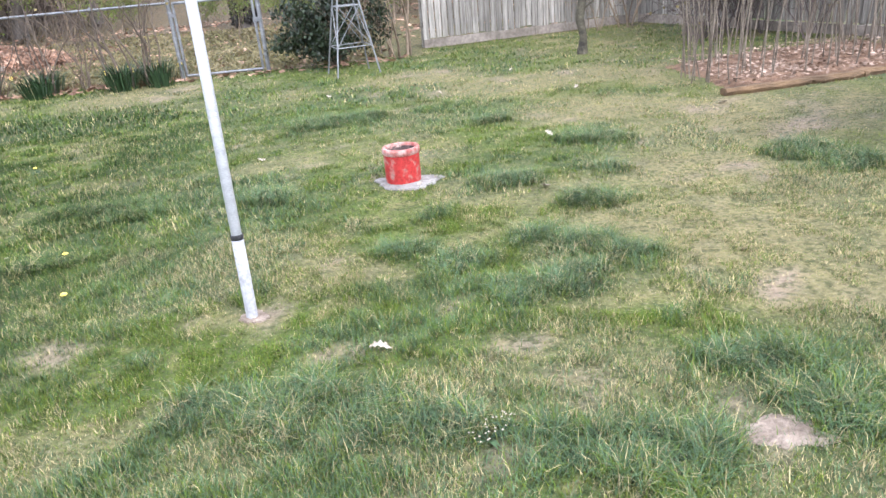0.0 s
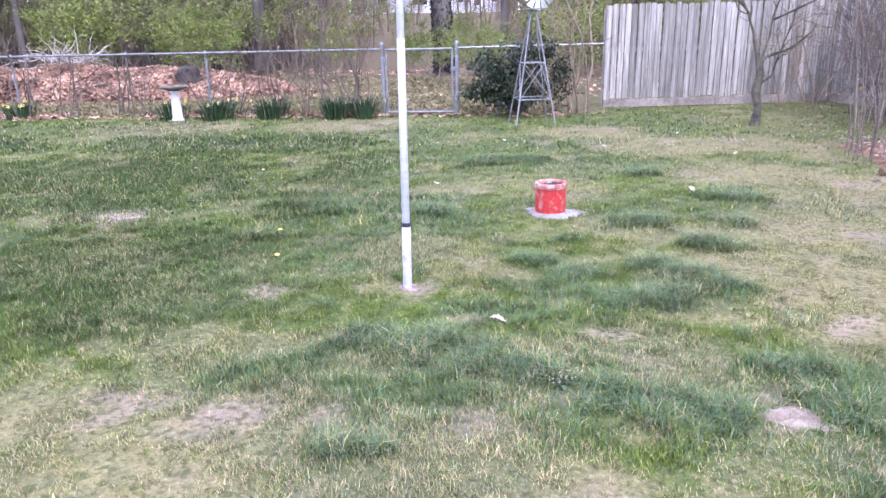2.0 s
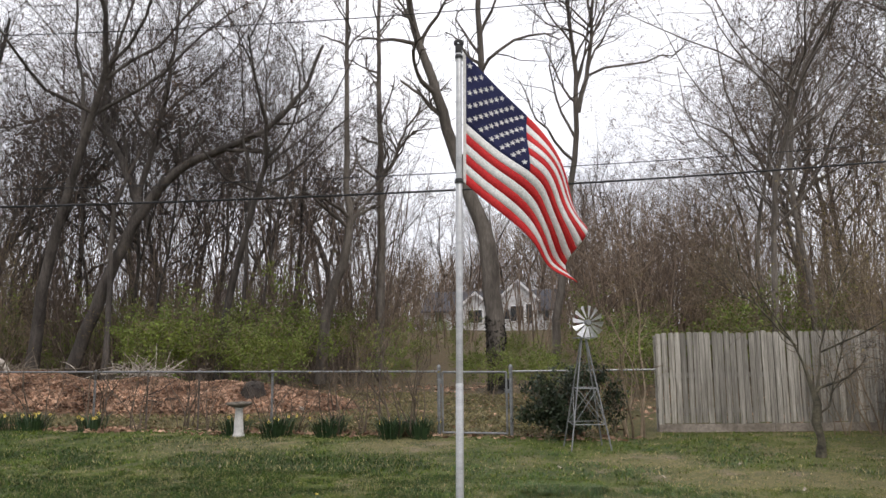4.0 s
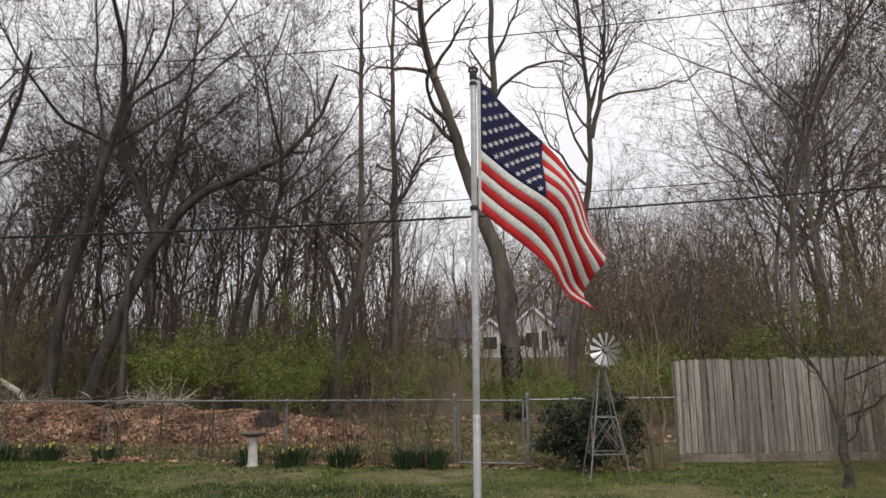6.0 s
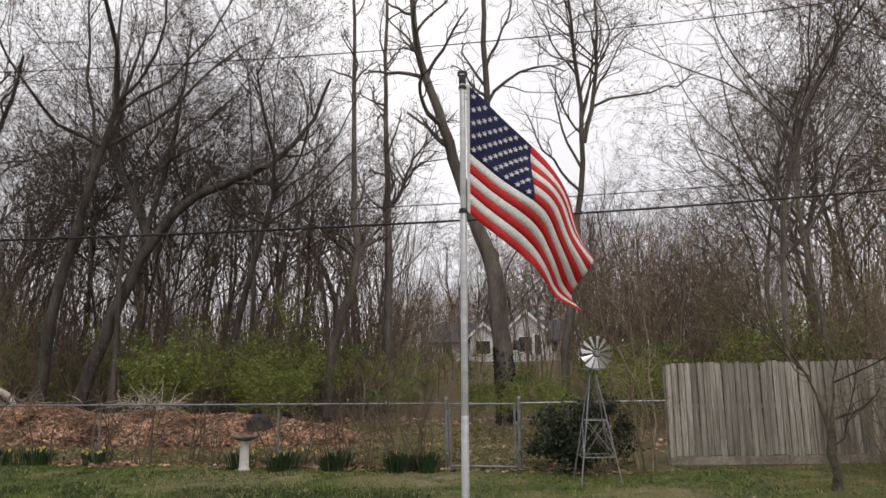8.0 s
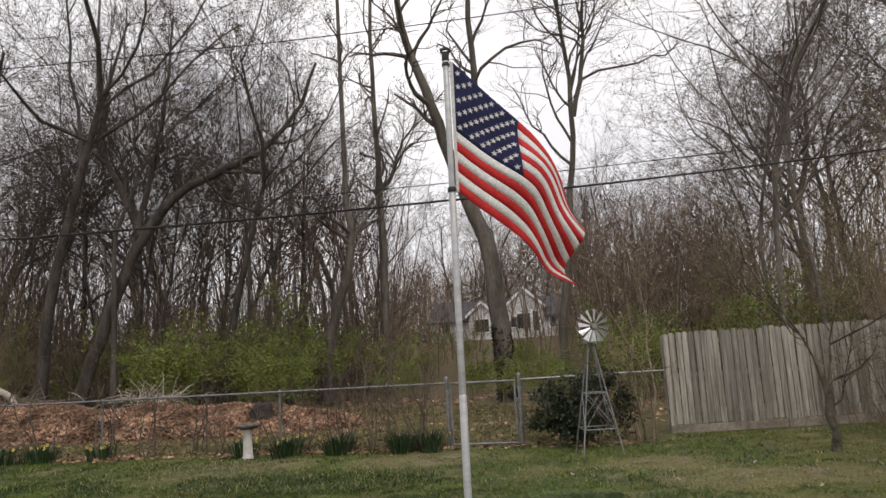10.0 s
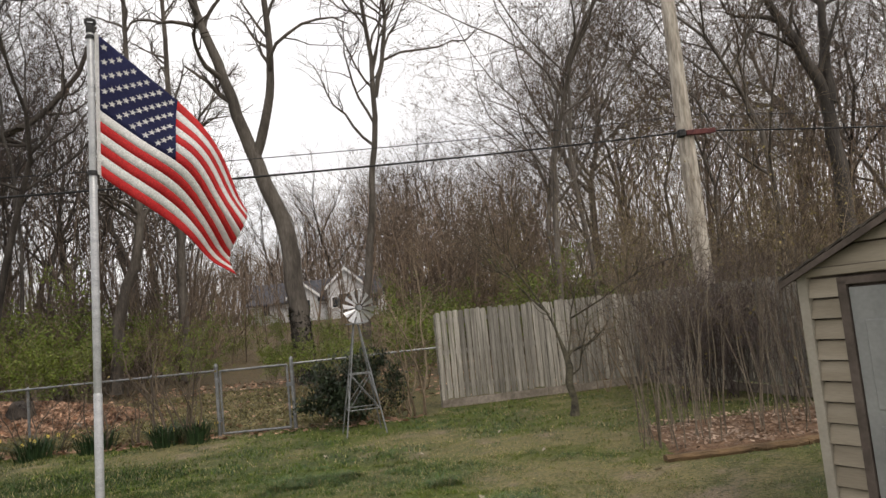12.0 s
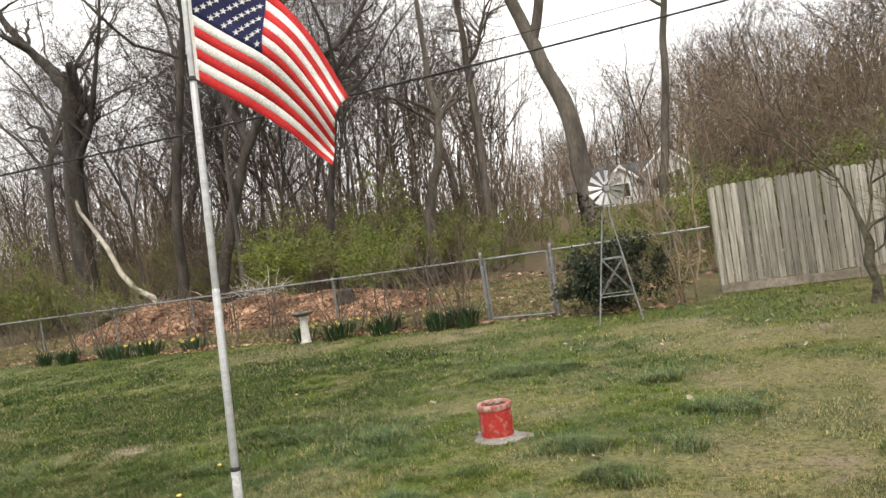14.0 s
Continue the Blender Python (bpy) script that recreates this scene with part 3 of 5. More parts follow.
# ---- red clay pipe on its concrete pad ----
def clay_pipe():
    p = thing("clay_pipe", pose(0.845, 1.9, 0.02) @ Matrix.Diagonal((0.92, 0.92, 1, 1)), "upright clay pipe with worn, flaking red paint", "pipe")
    v, f = lathe([(0.135, 0.0), (0.138, 0.02), (0.137, 0.12), (0.138, 0.2)], 28)
    part("barrel", mesh_of("barrel", v, f, M_RED, smooth=True), parent=p)
    v, f = lathe([(0.1385, 0.2), (0.146, 0.208), (0.147, 0.235), (0.142, 0.245), (0.12, 0.246), (0.115, 0.238), (0.114, 0.215)], 28, 0.006)
    part("rim", mesh_of("rim", v, f, M_RIM, smooth=True), parent=p, label="chipped pale pink rim")
    v, f = lathe([(0.114, 0.225), (0.113, 0.05), (0.0005, 0.045)], 28)
    part("inner_wall", mesh_of("inner_wall", v, f, M_INNER_CLAY, smooth=True), parent=p, label="dark hollow inside")


def slab(name, pts_r, h, mat, m, label, seed):
    rg = np.random.default_rng(seed)
    n = 30
    b = bmesh.new()
    k = [1 + 0.3 * rg.normal() for _ in range(n)]
    k = [(k[i - 1] + k[i] + k[(i + 1) % n]) / 3 for i in range(n)]
    rings = []
    for s, z in ((1.0, -0.03), (1.0, h * 0.6), (0.93, h), (0.5, h * 1.15)):
        rings.append([b.verts.new((pts_r[0] * k[i] * s * math.cos(2 * math.pi * i / n), pts_r[1] * k[i] * s * math.sin(2 * math.pi * i / n), z + 0.002 * rg.normal())) for i in range(n)])
    for a, c in zip(rings, rings[1:]):
        for i in range(n):
            b.faces.new((a[i], a[(i + 1) % n], c[(i + 1) % n], c[i]))
    b.faces.new(rings[-1])
    ob = new(name, bm_mesh(name, b, mat))
    ob.matrix_basis = m
    return tagged(ob, label, "slab")


clay_pipe()
slab("concrete_pad", (0.27, 0.18), 0.018, M_CONC, pose(0.87, 1.86, 0.0, 0, 0, -20), "pale broken concrete pad under the red pipe", 5)
slab("concrete_slab", (0.13, 0.085), 0.006, M_PATCH, pose(1.82, -1.31, 0.0, 0, 0, -20), "sandy grey concrete patch sunk in the grass", 6)
slab("concrete_slab", (0.24, 0.12), 0.005, M_PATCH, pose(-2.83, 1.54, 0.0), "sandy bare patch sunk in the grass", 7)


# ---- flagpole and flag ----
LEAN = Matrix.Rotation(radians(-3.2), 4, "X")


def flagpole():
    p = thing("flagpole", LEAN.copy(), "leaning telescoping aluminium flagpole with a white ground sleeve", "flagpole")

    def section(nm, r, z0, z1, mat, label=""):
        v, f = lathe([(r * 0.94, z0), (r, z0 + 0.004), (r, z1 - 0.004), (r * 0.9, z1)], 20)
        return part(nm, mesh_of(nm, v, f, mat, smooth=True), parent=p, label=label)

    section("ground_sleeve", 0.027, -0.05, 0.4, M_WHITE, "white plastic ground sleeve")
    section("clamp_ring", 0.0295, 0.39, 0.415, M_BLACK, "black clamp ring")
    section("pole_section", 0.0235, 0.4, 1.46, M_ALU)
    section("pole_section", 0.0215, 1.46, 2.72, M_ALU)
    section("swivel_ring", 0.029, 2.71, 2.74, M_BLACK, "black swivel ring")
    section("pole_section", 0.0195, 2.72, 3.6, M_ALU)
    section("swivel_ring", 0.026, 3.56, 3.585, M_BLACK)
    section("truck", 0.024, 3.6, 3.66, M_BLACK, "dark cap on the pole's top")
    section("truck", 0.034, 3.66, 3.685, M_BLACK)


flagpole()
slab("soil_mound", (0.07, 0.06), 0.012, M_PATCH, pose(0.02, 0.0, 0.0), "ring of bare soil round the flagpole foot", 8)
FLY, HOIST = 1.45, 0.88
HEAD = math.radians(30)


def flag_point(u, v):
    """u along the fly 0..1, v from the top 0..1; the cloth hangs slantwise from its hoist with soft folds."""
    ah, dh = 0.0, v * HOIST
    ae, de = 0.88 - 0.13 * v - 0.04 * math.sin(3.1 * v), 1.06 + 0.44 * v
    w = max(u, 0.0) ** 0.92
    along = ah * (1 - w) + ae * w + 0.09 * math.sin(math.pi * u)
    down = dh * (1 - w) + de * w - (0.09 - 0.12 * v) * math.sin(math.pi * u)
    fold = 0.11 * u * math.sin(6.6 * v + 2.4 * u + 0.5) + 0.06 * math.sin(2 * math.pi * (1.3 * u + 0.3 * v)) * min(1, 2 * u) + 0.02 * u * math.sin(15 * u + 9 * v)
    x = along * math.cos(HEAD) - fold * math.sin(HEAD)
    y = along * math.sin(HEAD) + fold * math.cos(HEAD)
    return Vector((0.03 + x, y, 3.6 - down))


def cloth(u0, u1, v0, v1, nu, nv, t=0.0016):
    """A thin sheet of the flag with both faces."""
    vs, fs = [], []
    for side in (-1, 1):
        for j in range(nv + 1):
            for i in range(nu + 1):
                u, v = u0 + (u1 - u0) * i / nu, v0 + (v1 - v0) * j / nv
                p = flag_point(u, v)
                n = (flag_point(u + 0.01, v) - p).cross(flag_point(u, v + 0.01) - p).normalized()
                vs.append(p + n * t * side)
    w, k = nu + 1, (nu + 1) * (nv + 1)
    for j in range(nv):
        for i in range(nu):
            a = j * w + i
            fs.append((a, a + w, a + w + 1, a + 1))
            fs.append((k + a, k + a + 1, k + a + w + 1, k + a + w))
    rim = [i for i in range(nu)] + [nu + j * w for j in range(nv)] + [nv * w + nu - i for i in range(nu)] + [(nv - j) * w for j in range(nv)]
    for i in range(len(rim)):
        a, b = rim[i], rim[(i + 1) % len(rim)]
        fs.append((a, b, b + k, a + k))
    return vs, fs


def flag():
    f = thing("flag", LEAN.copy(), "striped red and white flag with a starred navy canton, drooping", "flag")
    cu = 0.4
    for s in range(13):
        v0, v1 = s / 13, (s + 1) / 13
        mat = M_STRIPE_R if s % 2 == 0 else M_STRIPE_W
        u0 = cu if s < 7 else 0.0
        vs, fs = cloth(u0, 1.0, v0, v1, 26 if s < 7 else 42, 2)
        part("stripe", mesh_of("stripe", vs, fs, mat, smooth=True), parent=f, label="red stripe" if s % 2 == 0 else "white stripe")
    vs, fs = cloth(0, cu, 0, 7 / 13, 18, 12)
    canton = part("canton", mesh_of("canton", vs, fs, M_CANTON, smooth=True), parent=f, label="navy blue canton")
    b = bmesh.new()
    ring = {}
    for side in (-1, 1):
        ring[side] = [b.verts.new(((0.0225 if i % 2 == 0 else 0.009) * math.sin(math.pi * i / 5), side * 0.0034, (0.0225 if i % 2 == 0 else 0.009) * math.cos(math.pi * i / 5))) for i in range(10)]
    b.faces.new(ring[-1])
    b.faces.new(ring[1][::-1])
    for i in range(10):
        b.faces.new((ring[-1][i], ring[1][i], ring[1][(i + 1) % 10], ring[-1][(i + 1) % 10]))
    star = bm_mesh("star", b, M_STRIPE_W)
    for row in range(9):
        for c in range(6 if row % 2 == 0 else 5):
            u = cu * ((1 + 2 * c + (row % 2)) / 12)
            v = 7 / 13 * (row + 1) / 10
            p = flag_point(u, v)
            du, dv = (flag_point(u + 0.004, v) - p).normalized(), (flag_point(u, v + 0.004) - p).normalized()
            n = du.cross(dv).normalized()
            zz = (-dv).normalized()
            xx = n.cross(zz) * -1
            rot = Matrix((xx, xx.cross(zz) * -1, zz)).transposed().to_4x4()
            part("star", star, parent=canton, m=Matrix.Translation(p) @ rot)
    vs, fs = cloth(-0.012, 0.012, 0, 1, 2, 12, 0.0026)
    part("heading", mesh_of("heading", vs, fs, M_STRIPE_W), parent=f, label="white canvas heading")


flag()


# ---- trees ----
def leaf_quads(points, size, rg, mat, name="leaves", flat=0.0, long=1.5):
    """Small pointed leaves at the given points."""
    p = np.asarray(points)
    n = len(p)
    d = rg.normal(size=(n, 3))
    d[:, 2] *= 1 - flat
    d /= np.linalg.norm(d, axis=1)[:, None] + 1e-9
    e = np.cross(d, rg.normal(size=(n, 3)))
    e[:, 2] *= 1 - flat
    e /= np.linalg.norm(e, axis=1)[:, None] + 1e-9
    s = size * (0.6 + 0.8 * rg.random((n, 1)))
    v = np.stack([p - d * s * long / 2, p + e * s / 2, p + d * s * long / 2, p - e * s / 2], 1).reshape(-1, 3)
    f = np.arange(4 * n).reshape(n, 4)
    return quads(name, v, f, mat)


def unit(v):
    return v / (np.linalg.norm(v) + 1e-9)


def limb(p, d, length, r, level, top, rg, wood, twigs, kids, wob=0.16, up=0.05, tip=0.35, rmin=0.0035):
    """One limb and, from it, the finer ones."""
    n = (8, 7, 5, 3, 1)[min(level, 4)]
    wob *= (1.0, 1.25, 1.5, 1.5, 1.5)[min(level, 4)]
    pts, ds = [np.array(p, float)], [unit(np.array(d, float))]
    for _ in range(n):
        nd = unit(ds[-1] + rg.normal(size=3) * wob + np.array([0, 0, up]))
        pts.append(pts[-1] + nd * length / n)
        ds.append(nd)
    radii = np.maximum(np.linspace(r, r * tip, n + 1), rmin)
    (wood if level <= 1 else twigs).add(pts, radii, (9, 6, 3, 3, 3)[min(level, 4)])
    if level < top:
        sprout(pts, ds, radii, length, level, top, rg, wood, twigs, kids, wob, up, rmin)


def sprout(pts, ds, radii, length, level, top, rg, wood, twigs, kids, wob=0.16, up=0.05, rmin=0.0035, start=0.25):
    n, wob0 = len(pts) - 1, min(wob, 0.2)
    for _ in range(kids[min(level, len(kids) - 1)]):
        s = start + (1 - start) * rg.random() ** 0.8
        i = min(int(s * n), n - 1)
        k = s * n - i
        p = pts[i] * (1 - k) + pts[i + 1] * k
        side = unit(np.cross(ds[i + 1], rg.normal(size=3)))
        a = 0.45 + 0.6 * rg.random()
        cd = unit(ds[i + 1] * math.cos(a) + side * math.sin(a) + np.array([0, 0, 0.12]))
        limb(p, cd, length * (0.34 + 0.3 * rg.random()) * (1.2 - 0.55 * s), (radii[i] * (1 - k) + radii[i + 1] * k) * 0.58,
             level + 1, top, rg, wood, twigs, kids, wob0, up, 0.3, rmin)


def tree_meshes(seed, height, r, kids, top=4, wob=0.1, lean=0.1):
    rg = np.random.default_rng(seed)
    wood, twigs = Tubes(), Tubes()
    d = np.array([rg.normal() * lean, rg.normal() * lean, 1.0])
    n = 9
    pts, ds = [np.array([0, 0, -0.3])], [unit(d)]
    for i in range(n):
        nd = unit(ds[-1] + rg.normal(size=3) * wob * (0.5 + i / n) + np.array([0, 0, 0.06]))
        pts.append(pts[-1] + nd * (height + 0.3) / n)
        ds.append(nd)
    radii = np.linspace(r, r * 0.16, n + 1)
    radii[0] *= 1.35
    wood.add(pts, radii, 9)
    sprout(pts, ds, radii, height, 0, top, rg, wood, twigs, kids, 0.17, 0.05, 0.0045, 0.3)
    tv = np.concatenate(twigs.v)
    p = tv[rg.integers(len(tv), size=1500)] + rg.normal(size=(1500, 3)) * 0.05
    return wood.mesh("trunk", M_BARK), twigs.mesh("crown", M_TWIG), leaf_quads(p, 0.05, rg, M_TWIGBUD, "bud_cover")


def plant_tree(meshes, m, label, group="", category="tree", name="bare_tree"):
    t = thing(name, m, label, category, group)
    part("trunk", meshes[0], parent=t)
    crown = part("crown", meshes[1], parent=t, label="bare fine twigs")
    tagged(part("bud_cover", meshes[2], parent=crown, label="swelling red-brown buds"), kind="stuff")
    return t


def led_tree(name, label, stems, kids, seed, mat, base_len=6.0, extra=(), top=3):
    """A tree whose main stems follow given lines; limbs and twigs grow from them."""
    rg = np.random.default_rng(seed)
    wood, twigs = Tubes(), Tubes()
    for line, r0, r1, lo in stems:
        p = np.array(line, float)
        s = np.linspace(0, 1, len(p))
        ss = np.linspace(0, 1, 3 * len(p))
        q = np.stack([np.interp(ss, s, p[:, k]) for k in range(3)], -1)
        for _ in range(2):
            q[1:-1] = (q[:-2] + 2 * q[1:-1] + q[2:]) / 4
        q[1:-1] += rg.normal(size=(len(q) - 2, 3)) * 0.03
        ds = [unit(v) for v in np.gradient(q, axis=0)]
        radii = np.linspace(r0, r1, len(q))
        wood.add(q, radii, 10)
        sprout(list(q), ds, radii, base_len, 0, top, rg, wood, twigs, kids, 0.18, 0.05, 0.0045, lo)
    b = stems[0][0][0]
    m = pose(b[0], b[1], b[2])
    t = thing(name, m, label, "tree", "yard-edge trees")
    inv = Matrix.Translation((-b[0], -b[1], -b[2]))
    for nm, me in (("trunk", wood.mesh("trunk", mat)), ("crown", twigs.mesh("crown", M_TWIG))):
        me.transform(inv)
        part(nm, me, parent=t)
    return t


def on_plane(y, items):
    return [(x, y, z) for x, z in items]


gate_tree = led_tree("bare_tree", "tall grey forked tree with a curved trunk behind the gate",
         [(on_plane(18.5, [(-2.45, -0.1), (-2.58, 2.75), (-2.78, 5.32), (-3.31, 6.6), (-3.94, 8.28), (-4.39, 10.2), (-5.17, 12.1), (-5.5, 14.3), (-5.6, 18)]), 0.33, 0.07, 0.5),
          (on_plane(18.5, [(-3.6, 7.4), (-2.95, 9.3), (-2.84, 10.8), (-2.99, 14.5), (-2.7, 18)]), 0.17, 0.05, 0.35)], (11, 6, 5), 11, M_PALE, 6.0)
led_tree("bare_tree", "slender bent tree with pale brown bark beyond the fence",
         [(on_plane(21, [(-9.58, 0.2), (-9.39, 3.05), (-8.6, 4.9), (-8.38, 6.44), (-8.66, 8.0), (-8.59, 11.9), (-8.7, 17.5)]), 0.22, 0.06, 0.4)], (13, 5, 5), 12, M_PALE, 5.0)
led_tree("bare_tree", "straight slim grey tree in the woods",
         [(on_plane(24, [(-8.25, 0.3), (-8.17, 7.2), (-8.21, 9.6), (-8.33, 13), (-8.2, 19)]), 0.2, 0.06, 0.35),
          (on_plane(24, [(-8.2, 8.6), (-7.5, 9.4), (-7.2, 10.6), (-6.4, 11.6)]), 0.1, 0.03, 0.3)], (14, 6, 5), 13, M_PALE, 5.5)
led_tree("bare_tree", "tall twin-stemmed grey tree beyond the fence",
         [(on_plane(22, [(-1.0, 0.3), (-0.6, 4), (-0.14, 7), (0.26, 10.8), (-0.09, 14.6), (-0.3, 19)]), 0.17, 0.04, 0.45),
          (on_plane(22, [(0.2, 10.2), (0.75, 12.5), (0.9, 14.6), (0.9, 19)]), 0.1, 0.03, 0.15)], (15, 8, 5), 14, M_PALE, 8.0)
led_tree("bare_tree", "leaning grey tree with a long crooked horizontal limb",
         [(on_plane(20, [(-19.6, 0.3), (-19.0, 2.4), (-17.7, 5.4), (-16.3, 7.6), (-14.9, 8.8), (-13.2, 9.2), (-11.3, 9.8), (-9.9, 11.3), (-9.2, 13)]), 0.28, 0.05, 0.4),
          (on_plane(20, [(-16.8, 7.0), (-17.6, 9), (-18.8, 10.6), (-18.6, 13), (-17.5, 16)]), 0.18, 0.04, 0.2),
          (on_plane(20.1, [(-17.4, 6.0), (-16.6, 9), (-15.8, 12), (-15.4, 16)]), 0.14, 0.04, 0.2)], (10, 6, 5), 15, M_BARK, 5.0)
led_tree("broken_tree", "thick dead tree with a broken splintered top and crooked limbs",
         [(on_plane(17, [(-24.0, 0.0), (-24.0, 3), (-23.9, 6.3), (-23.3, 9.5), (-23.1, 11.0)]), 0.5, 0.3, 0.55),
          (on_plane(17, [(-23.3, 10.2), (-24.2, 11.4), (-25.2, 12.3), (-27.1, 14.3), (-28, 17)]), 0.3, 0.08, 0.4),
          (on_plane(17, [(-23.8, 7.6), (-25.0, 8.0), (-25.4, 9.2), (-26.2, 9.3)]), 0.16, 0.05, 0.4),
          (on_plane(17, [(-23.6, 7.0), (-22.3, 8.6), (-21.4, 10.8), (-20.6, 14)]), 0.16, 0.05, 0.3)], (6, 5, 4), 16, M_BARK, 4.0)
led_tree("bare_tree", "forked leaning dark tree on the rise behind the shed",
         [(on_plane(20, [(15.9, 2.0), (15.95, 5.1), (15.97, 8), (14.9, 10.4), (14.1, 12.1), (13.0, 16)]), 0.3, 0.07, 0.4),
          (on_plane(20, [(15.97, 7.8), (16.1, 10), (16.2, 12), (16.4, 17)]), 0.22, 0.05, 0.3)], (9, 5, 5), 17, M_BARK, 5.0)

TALL = [tree_meshes(30 + i, 15 + 1.2 * (i % 3), 0.2 + 0.03 * (i % 3), (14, 7, 6, 3), 4, 0.15 + 0.02 * i, 0.16) for i in range(5)]
SLIM = [tree_meshes(50 + i, 13 + i, 0.1, (16, 7, 5, 3), 4, 0.12, 0.08) for i in range(3)]
FAR = [tree_meshes(60 + i, 15, 0.18, (12, 6, 4), 3, 0.1, 0.08) for i in range(3)]


def browner(meshes):
    """The same trees with paler, browner bark, for the rise behind the board fence."""
    out = []
    for trunk, crown, buds in meshes:
        trunk, crown = trunk.copy(), crown.copy()
        trunk.materials[0], crown.materials[0] = M_PALE, M_BROWNTWIG
        out.append((trunk, crown, buds))
    return out


BROWN_TALL, BROWN_SLIM = browner(TALL), browner(SLIM)


def bearing(x, y):
    """Sideways run per metre of depth from the lawn's middle."""
    return (x - 1.2) / (y + 4.0)


rg = np.random.default_rng(5)
FIXED = [(-2.5, 18.5), (-9.5, 21), (-8.2, 24), (-1, 22), (-19.5, 20), (-24, 17), (16, 20)]


def scatter(count, x0, x1, y0, y1, ok, gap):
    out, tries = [], 0
    while len(out) < count and tries < count * 60:
        tries += 1
        x, y = x0 + (x1 - x0) * rg.random(), y0 + (y1 - y0) * rg.random()
        if ok(x, y) and all((x - a) ** 2 + (y - b) ** 2 > gap * gap for a, b in out + FIXED):
            out.append((x, y))
    return out


woods = lambda x, y: -1.75 < bearing(x, y) < 0.85 and not (-0.47 if y < 30 else -0.33) < bearing(x, y) < 0.13
for x, y in scatter(36, -40, 1, 17, 36, lambda x, y: woods(x, y) and bearing(x, y) > -1.45, 1.8):
    k = 0.8 + 0.5 * rg.random()
    plant_tree(TALL[rg.integers(5)] if rg.random() < 0.42 else SLIM[rg.integers(3)], pose(x, y, gz(x, y), 0, 0, 360 * rg.random()) @ Matrix.Scale(k, 4), "bare grey-brown woodland tree before leaf-out", "woodland trees")
for x, y in scatter(28, 5, 34, 15.5, 36, lambda x, y: 0.17 < bearing(x, y) < 0.85 or (y > 24 and bearing(x, y) > 0.13), 1.7):
    k = 0.75 + 0.4 * rg.random()
    plant_tree(BROWN_TALL[rg.integers(5)] if y > 23 and rg.random() < 0.35 else BROWN_SLIM[rg.integers(3)], pose(x, y, gz(x, y), 0, 0, 360 * rg.random()) @ Matrix.Scale(k, 4), "bare brown woodland tree before leaf-out", "woodland trees")
for x, y in scatter(40, -75, 55, 36, 62, lambda x, y: woods(x, y), 2.5):
    plant_tree(FAR[rg.integers(3)], pose(x, y, gz(x, y), 0, 0, 360 * rg.random()) @ Matrix.Scale(0.8 + 0.4 * rg.random(), 4), "distant bare woodland tree", "distant trees")
for x, y in scatter(46, -36, 16, 80, 112, lambda x, y: -0.34 < bearing(x, y) < 0.14, 2.5):
    plant_tree(FAR[rg.integers(3)], pose(x, y, gz(x, y), 0, 0, 360 * rg.random()) @ Matrix.Scale((0.7 if bearing(x, y) < -0.17 else 1.0) + 0.35 * rg.random(), 4), "distant bare woodland tree behind the house", "distant trees")


# ---- thickets, shrubs ----
def thicket_meshes(seed, height, stems, leaves, leaf_mat, spread=0.35, kids=(8, 4, 2), r=0.018, wood_mat=None, leaf=0.035):
    rg = np.random.default_rng(seed)
    wood, twigs = Tubes(), Tubes()
    singles = []
    for _ in range(stems):
        wood = Tubes()
        singles.append(wood)
        a = 2 * math.pi * rg.random()
        p = np.array([math.cos(a), math.sin(a), 0]) * 0.3 * rg.random() + np.array([0, 0, -0.05])
        d = np.array([math.cos(a) * spread * rg.random(), math.sin(a) * spread * rg.random(), 1.0])
        limb(p, d, height * (0.6 + 0.5 * rg.random()), r * (0.6 + 0.6 * rg.random()), 1, 3, rg, wood, twigs, (0, kids[0], kids[1]), 0.14, 0.04, 0.25, 0.003)
    pts = np.concatenate(twigs.v)
    pick = pts[rg.integers(len(pts), size=leaves)] + rg.normal(size=(leaves, 3)) * 0.06
    return [w.mesh("stem", wood_mat or M_BRUSH) for w in singles], twigs.mesh("twiggery", wood_mat or M_BRUSH), leaf_quads(pick, leaf, rg, leaf_mat, "foliage")


def plant_shrub(meshes, m, label, category, group, name, leaf_label):
    t = thing(name, m, label, category, group)
    for stem in meshes[0]:
        part("stem", stem, parent=t)
    tagged(part("twiggery", meshes[1], parent=t), kind="stuff")
    tagged(part("foliage", meshes[2], parent=t, label=leaf_label), kind="stuff")
    return t


BROWN = [thicket_meshes(70 + i, 3.6 + 0.7 * i, 6, 650, M_BUD, 0.3, (8, 5)) for i in range(4)]
GREEN = [thicket_meshes(80 + i, 2.4 + 0.4 * i, 7, 3000, M_LEAF, 0.75, (8, 4), 0.014, None, 0.045) for i in range(3)]
low_view = lambda x, y: not -0.3 < bearing(x, y) < -0.04
for x, y in scatter(50, -36, -5, 14.6, 25, lambda x, y: low_view(x, y) and not (y < 21.5 and -0.46 < bearing(x, y) < -0.385), 1.0):
    plant_shrub(GREEN[rg.integers(3)], pose(x, y, gz(x, y), 0, 0, 360 * rg.random()) @ Matrix.Scale(0.6 + 0.75 * rg.random(), 4), "arching shrub in fresh light-green leaf at the wood's edge", "shrub", "wood-edge shrubs", "leafing_shrub", "small light-green spring leaves")
